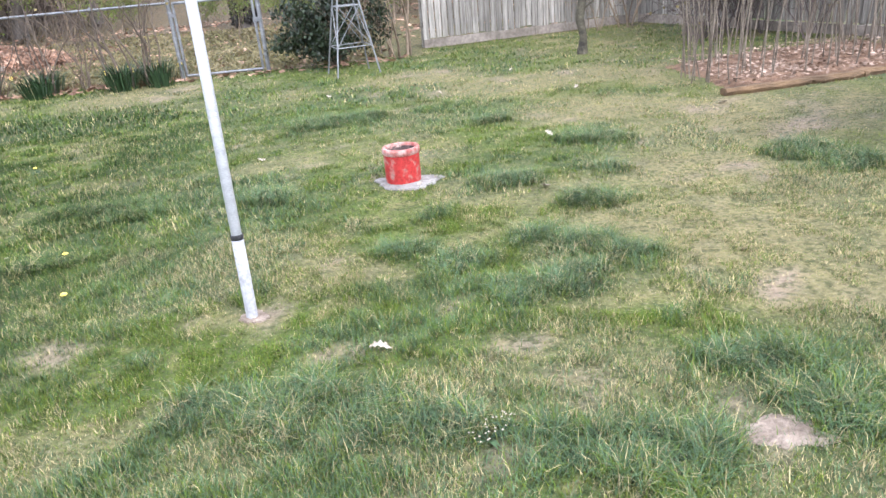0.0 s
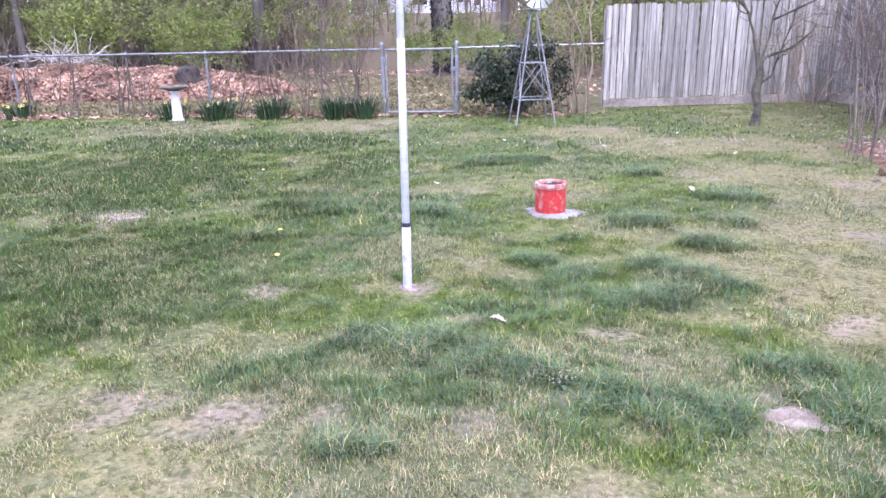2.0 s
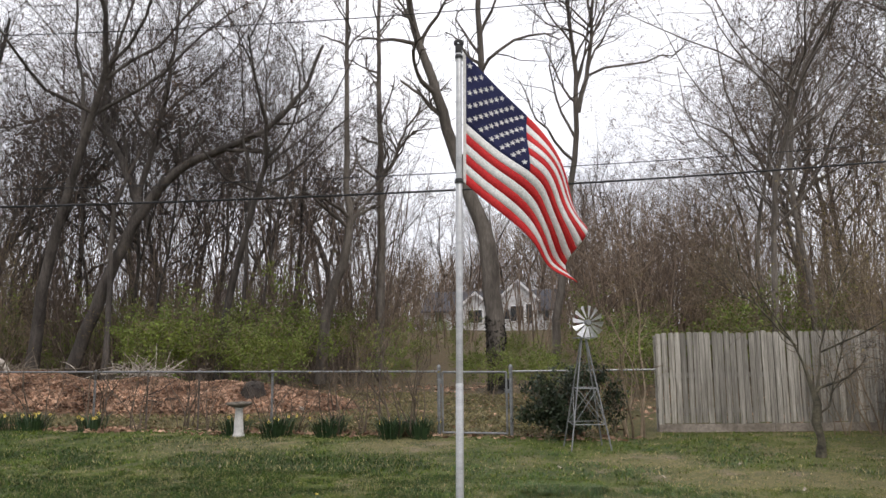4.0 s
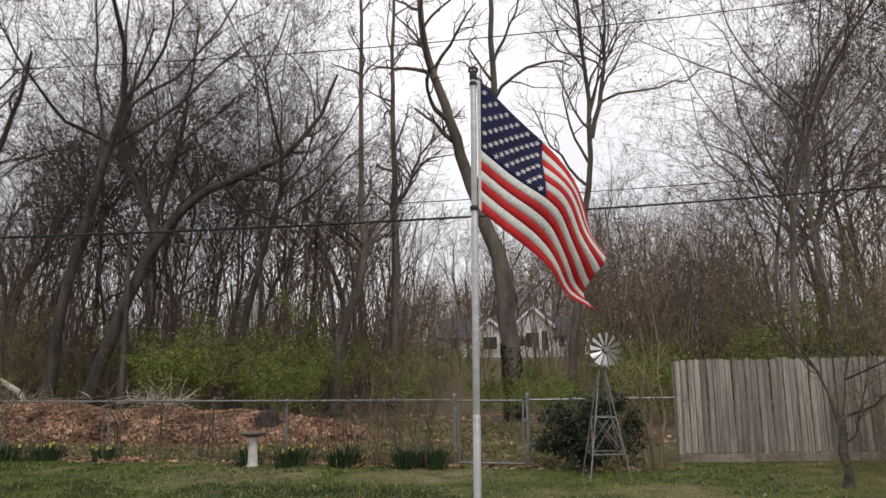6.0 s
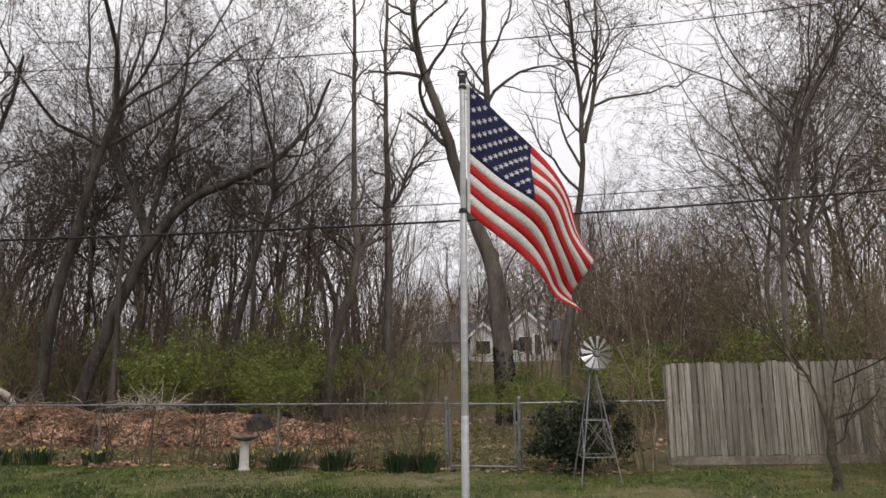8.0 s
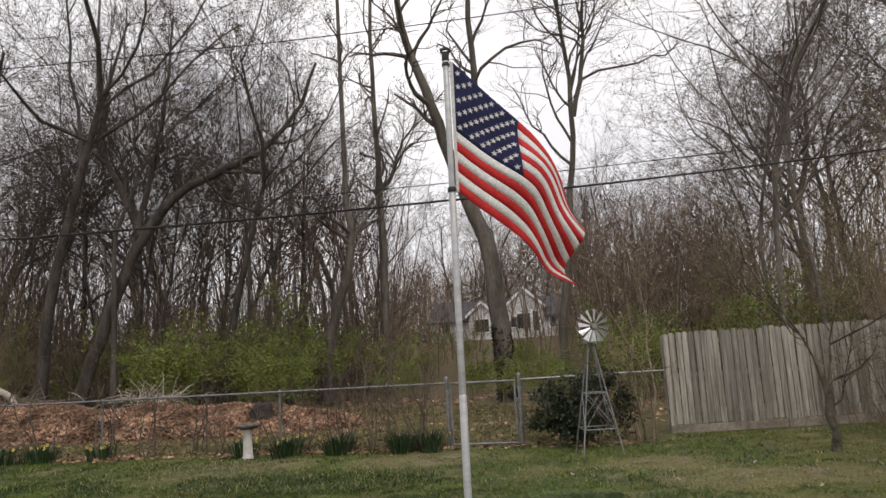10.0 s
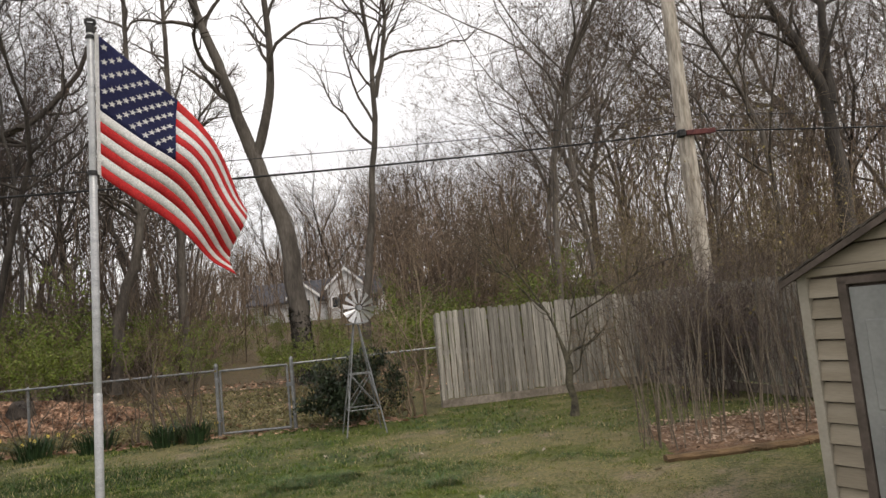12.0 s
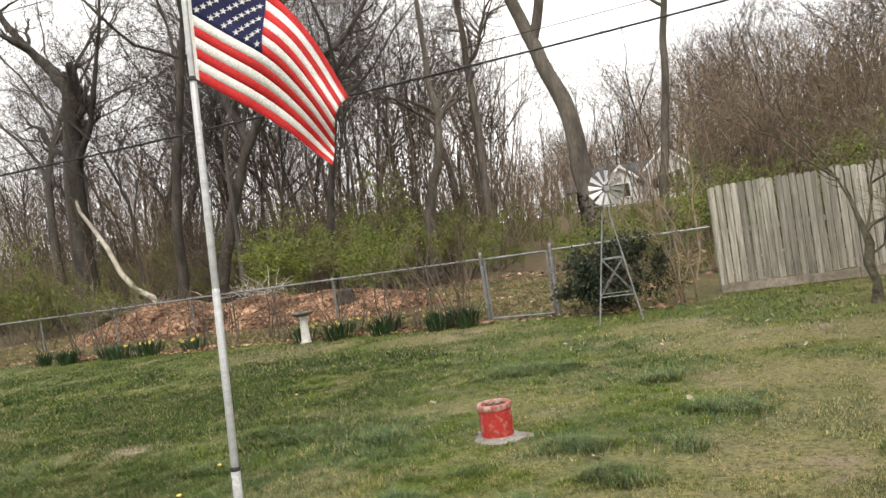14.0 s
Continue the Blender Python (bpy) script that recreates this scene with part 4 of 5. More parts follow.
for x, y in scatter(34, -40, -4, 15, 32, low_view, 1.0):
    plant_shrub(BROWN[rg.integers(4)], pose(x, y, gz(x, y), 0, 0, 360 * rg.random()) @ Matrix.Scale(0.7 + 0.4 * rg.random(), 4), "bare brown multi-stemmed thicket in the woods", "thicket", "woodland thickets", "brush_thicket", "sparse opening buds")
for x, y in scatter(38, 1.6, 20, 12.2, 28, lambda x, y: bearing(x, y) > 0.02 and x - 6.2 > (10.7 - y) * 0.33, 0.9):
    plant_shrub(BROWN[rg.integers(4)], pose(x, y, gz(x, y), 0, 0, 360 * rg.random()) @ Matrix.Scale((0.62 if bearing(x, y) < 0.17 else 0.82) + 0.42 * rg.random(), 4), "dense brown leafless thicket behind the board fence", "thicket", "woodland thickets", "brush_thicket", "sparse opening buds")
for x, y in scatter(24, -9, 14, 13.0, 24, lambda x, y: -0.3 < bearing(x, y) < 0.03 or (y > 17 and bearing(x, y) > 0.03), 1.2):
    k = 0.55 if low_view(x, y) is False else 0.9
    plant_shrub(GREEN[rg.integers(3)], pose(x, y, gz(x, y), 0, 0, 360 * rg.random()) @ Matrix.Scale(k * (0.8 + 0.4 * rg.random()), 4), "low leafing green shrub below the house", "shrub", "wood-edge shrubs", "leafing_shrub", "small light-green spring leaves")
for x, y in scatter(26, -30, 14, 28, 62, lambda x, y: -0.36 < bearing(x, y) < 0.16, 1.5):
    plant_shrub((BROWN if rg.random() < 0.4 else GREEN)[rg.integers(3)], pose(x, y, gz(x, y), 0, 0, 360 * rg.random()) @ Matrix.Scale(0.5 + 0.2 * rg.random(), 4), "low distant thicket on the slope below the house", "thicket", "slope thickets", "brush_thicket", "sparse opening buds")


def far_woods():
    """The uncounted depth of the wood: thin stems and brush behind the nearer trees."""
    rg = np.random.default_rng(77)
    dark, tan = Tubes(), Tubes()
    for _ in range(4300):
        y = 24 + 46 * rg.random() ** 1.3
        b = -1.9 + 3.3 * rg.random() if rg.random() < 0.75 else -0.34 + 0.5 * rg.random()
        x = 1.2 + b * (y + 4)
        gap = -0.33 < b < 0.1
        tb = dark if b < -0.33 else tan
        if -0.31 < b < -0.05 and y < 74:
            y = 26 + 40 * rg.random() if rg.random() < 0.12 else 78 + 24 * rg.random()
            x = 1.2 + b * (y + 4)
        h = (2.0 + (0.1 if b < -0.17 else 0.17) * y * (0.5 + 0.6 * rg.random())) if gap else (3.5 + 0.24 * y * (0.5 + 0.7 * rg.random()))
        h *= 1 - 0.35 * float(smooth(b, 0.05, 0.14) - smooth(b, 0.2, 0.3))
        p = np.array([x, y, gz(x, y) - 0.1])
        d = np.array([rg.normal() * 0.12, rg.normal() * 0.12, 1.0])
        pts = [p]
        for _ in range(4):
            d = unit(d + rg.normal(size=3) * 0.1)
            pts.append(pts[-1] + d * h / 4)
        pts = np.array(pts)
        r = 0.02 + 0.05 * rg.random() ** 2
        tb.add(pts, np.linspace(r, 0.012, 5), 3)
        for _ in range(7):
            k = rg.integers(1, 5)
            q = pts[k] + (pts[k - 1] - pts[k]) * rg.random()
            e = unit(np.array([rg.normal(), rg.normal(), 0.9]))
            length = h * (0.15 + 0.25 * rg.random())
            tb.add([q, q + e * length * 0.5 + rg.normal(size=3) * 0.08, q + e * length], [0.016, 0.011, 0.007], 3)
    for _ in range(2100):
        side = rg.random() < 0.74
        b = -0.36 - 1.3 * rg.random() if side else 0.2 + 0.9 * rg.random()
        y = 21 + 16 * rg.random()
        tb = dark if side else tan
        x = 1.2 + b * (y + 4)
        p = np.array([x, y, gz(x, y) - 0.1])
        h = (2.2 + 3.6 * rg.random()) if b < 0 else (2.4 + 4.2 * rg.random())
        for _ in range(4):
            d = unit(np.array([rg.normal() * 0.35, rg.normal() * 0.35, 1.0]))
            mid = p + d * h * 0.5 + rg.normal(size=3) * 0.15
            tb.add([p, mid, mid + unit(d + rg.normal(size=3) * 0.4) * h * 0.5], [0.02, 0.014, 0.007], 3)
    tagged(new("far_woods", dark.mesh("far_woods", M_FARWOOD)), "dim brown depth of bare woodland stems and brush", "woods", kind="stuff")
    tagged(new("far_woods", tan.mesh("far_woods", M_FARBRUSH)), "tan depth of budding woodland stems and brush", "woods", kind="stuff")


far_woods()


def ivy_wrap():
    rg = np.random.default_rng(303)
    n = 3000
    a, z = 2 * math.pi * rg.random(n), 0.3 + 2.3 * rg.random(n) ** 1.1
    r = 0.3 - 0.03 * z + 0.07 * rg.random(n)
    p = np.stack([-0.05 * z + r * np.cos(a), r * np.sin(a), z], -1)
    tagged(part("ivy", leaf_quads(p, 0.085, rg, M_IVY, "ivy"), parent=gate_tree, label="dark dried ivy round the lower trunk"), kind="stuff")


M_IVY = material("dark_ivy", (0.012, 0.012, 0.01), (0.035, 0.03, 0.024), scale=3, fine=15, bump=0, rough=0.7, random_amount=0.4, island=True)
ivy_wrap()


# ---- evergreen bush ----
def evergreen(m):
    rg = np.random.default_rng(91)
    b = thing("evergreen_bush", m, "dark glossy broad-leaved evergreen bush beside the gate", "bush")
    wood, twigs, pts = Tubes(), Tubes(), []
    for _ in range(26):
        a, t = 2 * math.pi * rg.random(), rg.random()
        d = np.array([math.cos(a) * (0.2 + 0.9 * t), math.sin(a) * (0.15 + 0.45 * t), 1.2 - 0.4 * t])
        limb(np.array([0, 0, 0.0]), d, 0.6 + 0.68 * rg.random(), 0.016, 2, 4, rg, wood, twigs, (0, 0, 8, 4), 0.2, 0.05, 0.3, 0.003)
    tv = np.concatenate(twigs.v)
    keep = tv[(tv[:, 2] > 0.12)]
    p = keep[rg.integers(len(keep), size=15000)] + rg.normal(size=(15000, 3)) * 0.045
    p[:, 2] = np.clip(p[:, 2], 0.06, 1.6)
    p = p[fractal(p[:, 0] + 0.7 * p[:, 1], p[:, 2] - 0.5 * p[:, 1], 0.28, 93, 2) > 0.4]
    part("branch_frame", twigs.mesh("branch_frame", M_BRUSH), parent=b)
    part("foliage", leaf_quads(p, 0.042, rg, M_HOLLY, "foliage"), parent=b, label="dense dark-green leaves")


evergreen(pose(0.22, 8.68, 0) @ Matrix.Diagonal((0.86, 0.9, 1.04, 1)))


# ---- small orchard tree ----
def small_tree():
    rg = np.random.default_rng(93)
    wood, twigs = Tubes(), Tubes()
    main = [((0, 0, -0.05), (0.03, 0, 0.25), (-0.03, 0, 0.5), (0.01, 0, 0.75), (-0.04, 0, 0.97), (-0.14, 0.02, 1.35), (-0.26, 0, 1.65), (-0.5, -0.05, 2.05), (-0.7, -0.1, 2.35), (-0.95, -0.2, 2.8), (-1.05, -0.25, 3.4)),
            ((0.0, 0, 0.9), (0.1, 0.05, 1.3), (0.13, 0.1, 1.55), (0.28, 0.1, 2.05), (0.47, 0.15, 2.5), (0.65, 0.1, 2.9), (0.7, 0.1, 3.5)),
            ((-0.22, 0, 1.6), (-0.5, -0.25, 1.85), (-0.8, -0.4, 2.2), (-1.05, -0.5, 2.35), (-1.3, -0.6, 2.75)),
            ((0.0, 0, 0.6), (0.16, -0.02, 0.72), (0.22, -0.04, 1.0), (0.36, -0.1, 1.5), (0.4, -0.1, 1.9)),
            ((0.13, 0.1, 1.5), (0.55, -0.3, 1.75), (1.1, -0.55, 2.1), (1.7, -0.8, 2.3))]
    for k, line in enumerate(main):
        q = np.array(line, float)
        ds = [unit(v) for v in np.gradient(q, axis=0)]
        radii = np.linspace(0.03 if k == 0 else 0.017, 0.005, len(q))
        if k == 0:
            radii[:5] = 0.085, 0.052, 0.064, 0.058, 0.04
        wood.add(q, radii, 8)
        sprout(list(q), ds, radii, 1.9, 0, 2, rg, wood, twigs, (15, 8), 0.26, 0.03, 0.003, 0.35)
    t = thing("orchard_tree", pose(3.83, 7.28, 0), "small bare fruit tree with crooked mossy limbs", "tree")
    part("trunk", wood.mesh("trunk", M_MOSSBARK), parent=t)
    part("crown", twigs.mesh("crown", M_BRUSH), parent=t)


small_tree()
SIDE = [thicket_meshes(95 + i, 3.0, 5, 60, M_BUD, 0.4, (7, 4), 0.022) for i in range(2)]
for x, y, k in ((1.25, 9.1, 1.0), (1.0, 9.5, 0.7), (5.5, 10.2, 0.8), (4.9, 9.9, 0.5)):
    plant_shrub(SIDE[int(x) % 2], pose(x, y, 0, 0, 0, 70 * x) @ Matrix.Scale(k, 4), "bare straggling shrub against the fence", "shrub", "fence shrubs", "bare_shrub", "few dry buds")


# ---- cane bed ----
def timber(p, q, w, h, seed):
    """A rotted, rounded landscape timber."""
    rg = np.random.default_rng(seed)
    p, q = np.array(p, float), np.array(q, float)
    tb = Tubes()
    pts = p + (q - p) * np.linspace(0, 1, 12)[:, None] + rg.normal(size=(12, 3)) * 0.012
    tb.add(pts, np.full(12, w / 2) * (1 + 0.16 * rg.normal(size=12)), 8)
    v, f = np.concatenate(tb.v), [tuple(a) for a in np.concatenate(tb.f)]
    f += [tuple(range(8))[::-1], tuple(range(88, 96))]
    v[:, 2] = np.clip(v[:, 2], -0.03, h)
    return mesh_of("timber", v, f, M_TIMBER, smooth=False)


for p, q, s in (((4.08, 3.53, 0.035), (5.6, 3.72, 0.035), 1), ((5.62, 3.73, 0.035), (6.95, 3.98, 0.035), 2)):
    tagged(new("landscape_timber", timber(p, q, 0.12, 0.075, s)), "rotted orange-brown landscape timber edging the cane bed", "timber", "bed edging")


def bed_soil():
    n = 26
    X, Y = np.meshgrid(np.linspace(0, 1, n), np.linspace(0, 1, n))
    x = 4.2 + X * 3.0 + 0.1 * Y
    y = 3.58 + Y * 2.0 + X * 0.45
    e = np.minimum.reduce([X, 1 - X, Y, 1 - Y])
    z = 0.075 * smooth(e, 0, 0.12) + (fractal(x, y, 0.3, 71, 3) - 0.5) * 0.05 - 0.015
    i, j = np.meshgrid(np.arange(n - 1), np.arange(n - 1))
    a = (j * n + i).ravel()
    me = quads("soil_bed", np.stack([x, y, z], -1).reshape(-1, 3), np.stack([a, a + 1, a + n + 1, a + n], -1), M_MULCH, True)
    tagged(new("soil_bed", me), "raised bed of brown mulch under the canes", "garden bed", kind="structure")
    rg = np.random.default_rng(72)
    u, w = 0.03 + 0.95 * rg.random(1500), 0.03 + 0.95 * rg.random(1500)
    p = np.stack([4.2 + u * 3.0 + 0.1 * w, 3.58 + w * 2.0 + u * 0.45, 0.075 + 0.02 * rg.random(1500)], -1)
    tagged(new("fallen_leaves", leaf_quads(p, 0.034, rg, M_BEDLEAF, "fallen_leaves", 0.8)), "dry brown leaves littering the cane bed", "leaves", kind="stuff")


bed_soil()


def cane_meshes(seed):
    rg = np.random.default_rng(seed)
    wood, twigs = Tubes(), Tubes()
    for _ in range(1):
        d = np.array([rg.normal() * 0.07, rg.normal() * 0.07, 1.0])
        h = 1.5 + 0.9 * rg.random()
        limb(np.array([0, 0, -0.04]), d, h, 0.0085, 1, 1, rg, wood, twigs, (0, 0), 0.045, 0.03, 0.35, 0.0022)
        q = wood.v[-1].reshape(-1, 6, 3).mean(axis=1)
        ds = [unit(v) for v in np.gradient(q, axis=0)]
        sprout(list(q), ds, np.full(len(q), 0.006), h, 1, 3, rg, wood, twigs, (0, 5, 2), 0.12, 0.03, 0.002, 0.45)
    return wood.mesh("stalk", M_CANE), twigs.mesh("twiggery", M_BROWNTWIG)


CANES = [cane_meshes(100 + i) for i in range(9)]
rgc = np.random.default_rng(6)
for i in range(88):
    if i < 10:
        x, y = 4.0 + 0.25 * rgc.random(), 4.1 + 0.5 * rgc.random()
    else:
        u, w = rgc.random(), rgc.random()
        x, y = 4.25 + u * 2.9 + 0.1 * w, 3.8 + w * 1.7 + u * 0.45
    c = thing("bramble_cane", pose(x, y, 0.07, 0, 0, 360 * rgc.random()) @ Matrix.Scale(0.75 + 0.4 * rgc.random(), 4), "thin pale bare cane rising from the garden bed", "cane", "canes in the bed")
    a, b = CANES[rgc.integers(9)]
    part("stalk", a, parent=c)
    tagged(part("twiggery", b, parent=c), kind="stuff")


DENSE = [thicket_meshes(160 + i, 2.1, 9, 90, M_BUD, 0.35, (9, 6), 0.011, M_PURPLE) for i in range(2)]
for i in range(9):
    u, w = rgc.random(), rgc.random()
    x, y = 5.4 + 1.5 * u - 0.2 * w, 6.2 + 2.2 * w
    plant_shrub(DENSE[i % 2], pose(x, y, 0, 0, 0, 67 * i) @ Matrix.Scale(0.68 + 0.3 * rgc.random(), 4), "dense purplish-brown twiggy brush behind the canes", "shrub", "brush behind the bed", "bare_shrub", "few dry buds")


# ---- shed ----
def shed():
    s = thing("garden_shed", pose(4.42, 0.98, 0, 0, 0, -60), "small grey shed with lap siding and a low shingled gable roof", "shed")
    wide, deep, eave, ridge = 2.5, 2.2, 1.75, 2.34
    # Dark body colour: its strips between siding boards stand in for lap shadows.
    w = part("body", box(wide - 0.06, deep - 0.06, eave, (wide / 2, deep / 2, 0), 0), M_TRIM_LAPSHADE, s)
    b = bmesh.new()
    tri = [(0.03, eave), (wide - 0.03, eave), (wide / 2, ridge - 0.06)]
    vs = [b.verts.new((x, y, z)) for y in (0.03, deep - 0.03) for x, z in tri]
    b.faces.new(vs[:3]); b.faces.new(vs[3:][::-1])
    for i in range(3):
        b.faces.new((vs[i], vs[i + 3], vs[(i + 1) % 3 + 3], vs[(i + 1) % 3]))
    part("gable", b, M_TRIM_LAPSHADE, s)
    step = 0.138

    def course(x0, x1, z, cut=None):
        bm = bmesh.new()
        # Boards stop short, so the dark-coloured body paints in the shadow under each lap.
        pr = [(-0.036, 0), (-0.002, 0), (-0.002, step - 0.012), (-0.007, step - 0.014)]
        ends = []
        for x, xt in ((x0, cut[0] if cut else x0), (x1, cut[1] if cut else x1)):
            ends.append([bm.verts.new((xt if zz > 0.05 else x, yy + 0.03 - 0.012, z + zz)) for yy, zz in pr])
        for i in range(4):
            bm.faces.new((ends[0][i], ends[1][i], ends[1][(i + 1) % 4], ends[0][(i + 1) % 4]))
        bm.faces.new(ends[0][::-1]); bm.faces.new(ends[1])
        return bm
    z = 0.06
    while z < eave - step * 0.6:
        part("siding_board", course(0.07, 0.275, z), M_SIDING, s)
        part("siding_board", course(1.41, wide - 0.07, z), M_SIDING, s)
        z += step
    slope = (ridge - eave) / (wide / 2)
    z = eave + 0.03
    while z < ridge - 0.25:
        a, c = (z - eave) / slope + 0.05, (z + step - eave) / slope + 0.05
        part("siding_board", course(a, wide - a, z, (c, wide - c)), M_SIDING, s)
        z += step
    zz = 0.06
    while zz < eave - step * 0.6:
        bm = course(0.07, deep - 0.07, zz)
        bmesh.ops.transform(bm, matrix=Matrix.Translation((0, deep, 0)) @ Matrix.Rotation(radians(-90), 4, "Z"), verts=bm.verts)
        part("siding_board", bm, M_SIDING, s)
        zz += step
    for x in (0.035, wide - 0.035):
        part("corner_board", box(0.07, 0.09, eave, (x, 0.02, 0.0)), M_TRIM, s, "pale corner board")
    part("frieze_board", box(wide - 0.1, 0.05, 0.055, (wide / 2, 0.0, eave - 0.03)), M_SIDING, s)
    for x in (0.305, 1.375):
        part("door_trim", box(0.06, 0.05, eave - 0.12, (x, 0.005, 0.05)), M_TRIM_LAPSHADE, s, "dark brown door casing")
    part("door_trim", box(1.13, 0.05, 0.05, (0.84, 0.005, eave - 0.1)), M_TRIM_LAPSHADE, s)
    door = part("door", box(1.0, 0.035, eave - 0.18, (0.84, 0.012, 0.06)), M_DOOR, s, "grey panelled door")
    for x in (0.59, 1.09):
        for z0, z1 in ((0.2, 0.75), (0.85, 1.42)):
            part("panel", box(0.34, 0.016, z1 - z0, (x, -0.008, z0), 0.006), M_DOOR, door)
    part("door_handle", box(0.03, 0.04, 0.14, (1.27, -0.02, 0.78), 0.008), M_BLACK, door)
    over = 0.09
    for side in (-1, 1):
        run = wide / 2 + over
        n = 11
        for i in range(n):
            t0, t1 = i / n, (i + 1) / n
            bm = bmesh.new()
            ys = (-over, deep + over)
            vs = []
            for y in ys:
                for t, dz in ((t0, 0.012), (t1 + 0.012, 0.022)):
                    vs.append(bm.verts.new((wide / 2 + side * run * (1 - t1 if t > t0 else 1 - t0), y, eave - over * slope + (ridge - eave + over * slope) * (t1 if t > t0 else t0) + dz)))
            lo = [bm.verts.new(v.co - Vector((0, 0, 0.016))) for v in vs]
            for q in ((0, 1, 3, 2),):
                bm.faces.new([vs[k] for k in q]); bm.faces.new([lo[k] for k in q][::-1])
            for k, m in ((0, 1), (1, 3), (3, 2), (2, 0)):
                bm.faces.new((vs[k], lo[k], lo[m], vs[m]))
            part("shingle_course", bm, M_SHINGLE, s)
        a = Vector((wide / 2 + side * run, -over, eave - over * slope))
        b2 = Vector((wide / 2, -over, ridge))
        bm = bmesh.new()
        v4 = [bm.verts.new(p + Vector((0, dy, dz))) for p in (a, b2) for dy in (0, 0.02) for dz in (-0.05, -0.006)]
        for q in ((0, 1, 5, 4), (2, 6, 7, 3), (0, 4, 6, 2), (1, 3, 7, 5), (0, 2, 3, 1), (4, 5, 7, 6)):
            bm.faces.new([v4[k] for k in q])
        part("rake_board", bm, M_TRIM_LAPSHADE, s, "dark rake board under the roof edge")


shed()


# ---- bird bath ----
def bird_bath():
    t = thing("bird_bath", pose(-5.88, 8.2, 0) @ Matrix.Diagonal((1.0, 1.0, 1.04, 1)), "white concrete bird bath with a dark mossy basin", "bird bath")
    v, f = lathe([(0.001, 0), (0.11, 0), (0.11, 0.03), (0.092, 0.05), (0.08, 0.3), (0.07, 0.48), (0.09, 0.52), (0.001, 0.52)], 20)
    part("pedestal", mesh_of("pedestal", v, f, M_PED, smooth=True), parent=t, label="white tapered pedestal")
    v, f = lathe([(0.001, 0.5), (0.1, 0.515), (0.2, 0.55), (0.235, 0.58), (0.235, 0.6), (0.215, 0.6), (0.15, 0.57), (0.001, 0.56)], 24)
    part("basin", mesh_of("basin", v, f, M_BASIN, smooth=True), parent=t, label="grey mossy basin")


bird_bath()


# ---- spring bulbs and stems along the fence ----
def bulb_clump(m, seed, flowers, big):
    rg = np.random.default_rng(seed)
    c = thing("daffodil_clump", m, "clump of dark green strap leaves with a few yellow daffodils" if flowers else "clump of dark green strap-shaped bulb leaves", "plant", "bulb clumps")
    n, vs, fs = (150 if big else 80), [], []
    for _ in range(n):
        a, r = 2 * math.pi * rg.random(), (0.32 if big else 0.22) * math.sqrt(rg.random())
        p = np.array([r * math.cos(a) * 1.3, r * math.sin(a) * 0.7, -0.01])
        h = (0.3 + 0.18 * rg.random())
        d = np.array([math.cos(a), math.sin(a), 0]) * (0.1 + 0.25 * rg.random()) + rg.normal(size=3) * 0.04
        s = np.cross(unit(d), [0, 0, 1]) * 0.009
        k = len(vs)
        mid, tip = p + d * 0.4 + (0, 0, h * 0.65), p + d + (0, 0, h * 0.85)
        vs += [p - s, p + s, mid + s, mid - s, tip]
        fs += [(k, k + 1, k + 2, k + 3), (k + 3, k + 2, k + 4)]
    part("foliage", mesh_of("foliage", vs, fs, M_BULB), parent=c)
    for _ in range(flowers):
        x, y, z = rg.normal() * 0.25, rg.normal() * 0.12 - 0.05, 0.26 + 0.08 * rg.random()
        fl = part("flower", tube_mesh("flower", [(0, 0, -z), (0, 0, 0)], 0.004, M_BULB, 4), parent=c, m=pose(x, y, z))
        b = bmesh.new()
        for i in range(6):
            a = math.pi * i / 3
            pv = [b.verts.new(Vector((r * math.cos(a + o), -0.012 + e, r * math.sin(a + o)))) for r, o, e in ((0.006, 0, 0), (0.026, -0.35, 0.004), (0.04, 0, 0.0), (0.026, 0.35, 0.004))]
            b.faces.new(pv)
        part("petals", b, M_PETAL, fl, "pale yellow petals")


for i, (x, y, fl, big) in enumerate(((-11.6, 8.3, 0, 1), (-10.7, 8.4, 5, 1), (-9.3, 8.5, 3, 0), (-6.1, 8.45, 3, 0), (-5.15, 8.4, 4, 1), (-4.2, 8.55, 0, 1), (-3.0, 8.5, 3, 1),
                                     (-2.5, 8.55, 2, 1), (-13.2, 8.2, 6, 1), (-14.3, 8.3, 3, 0))):
    bulb_clump(pose(x, y, 0, 0, 0, 17 * i), 120 + i, (3 * fl + 1) // 2, big)

STEMS = [thicket_meshes(140 + i, 1.9, 6, 14, M_BUD, 0.25, (4, 2), 0.02, M_BROWNTWIG) for i in range(3)]
for i, (x, y, k) in enumerate(((-10.9, 8.8, 0.8), (-8.4, 8.75, 0.75), (-6.9, 8.8, 0.6), (-5.0, 8.8, 0.6), (-4.25, 8.75, 0.9), (-3.6, 8.8, 0.7), (-3.0, 8.75, 1.0), (-2.6, 8.8, 0.9), (-12.5, 8.7, 1.1), (-15.0, 8.8, 1.0), (-9.7, 9.1, 0.9), (-7.6, 9.15, 0.8), (-5.7, 9.1, 0.75), (-13.8, 9.1, 1.1))):
    plant_shrub(STEMS[i % 3], pose(x, y, 0, 0, 0, 50 * i) @ Matrix.Scale(k, 4), "thin bare upright shrub stems along the chain-link fence", "shrub", "fence-line stems", "bare_shrub", "few dry buds")


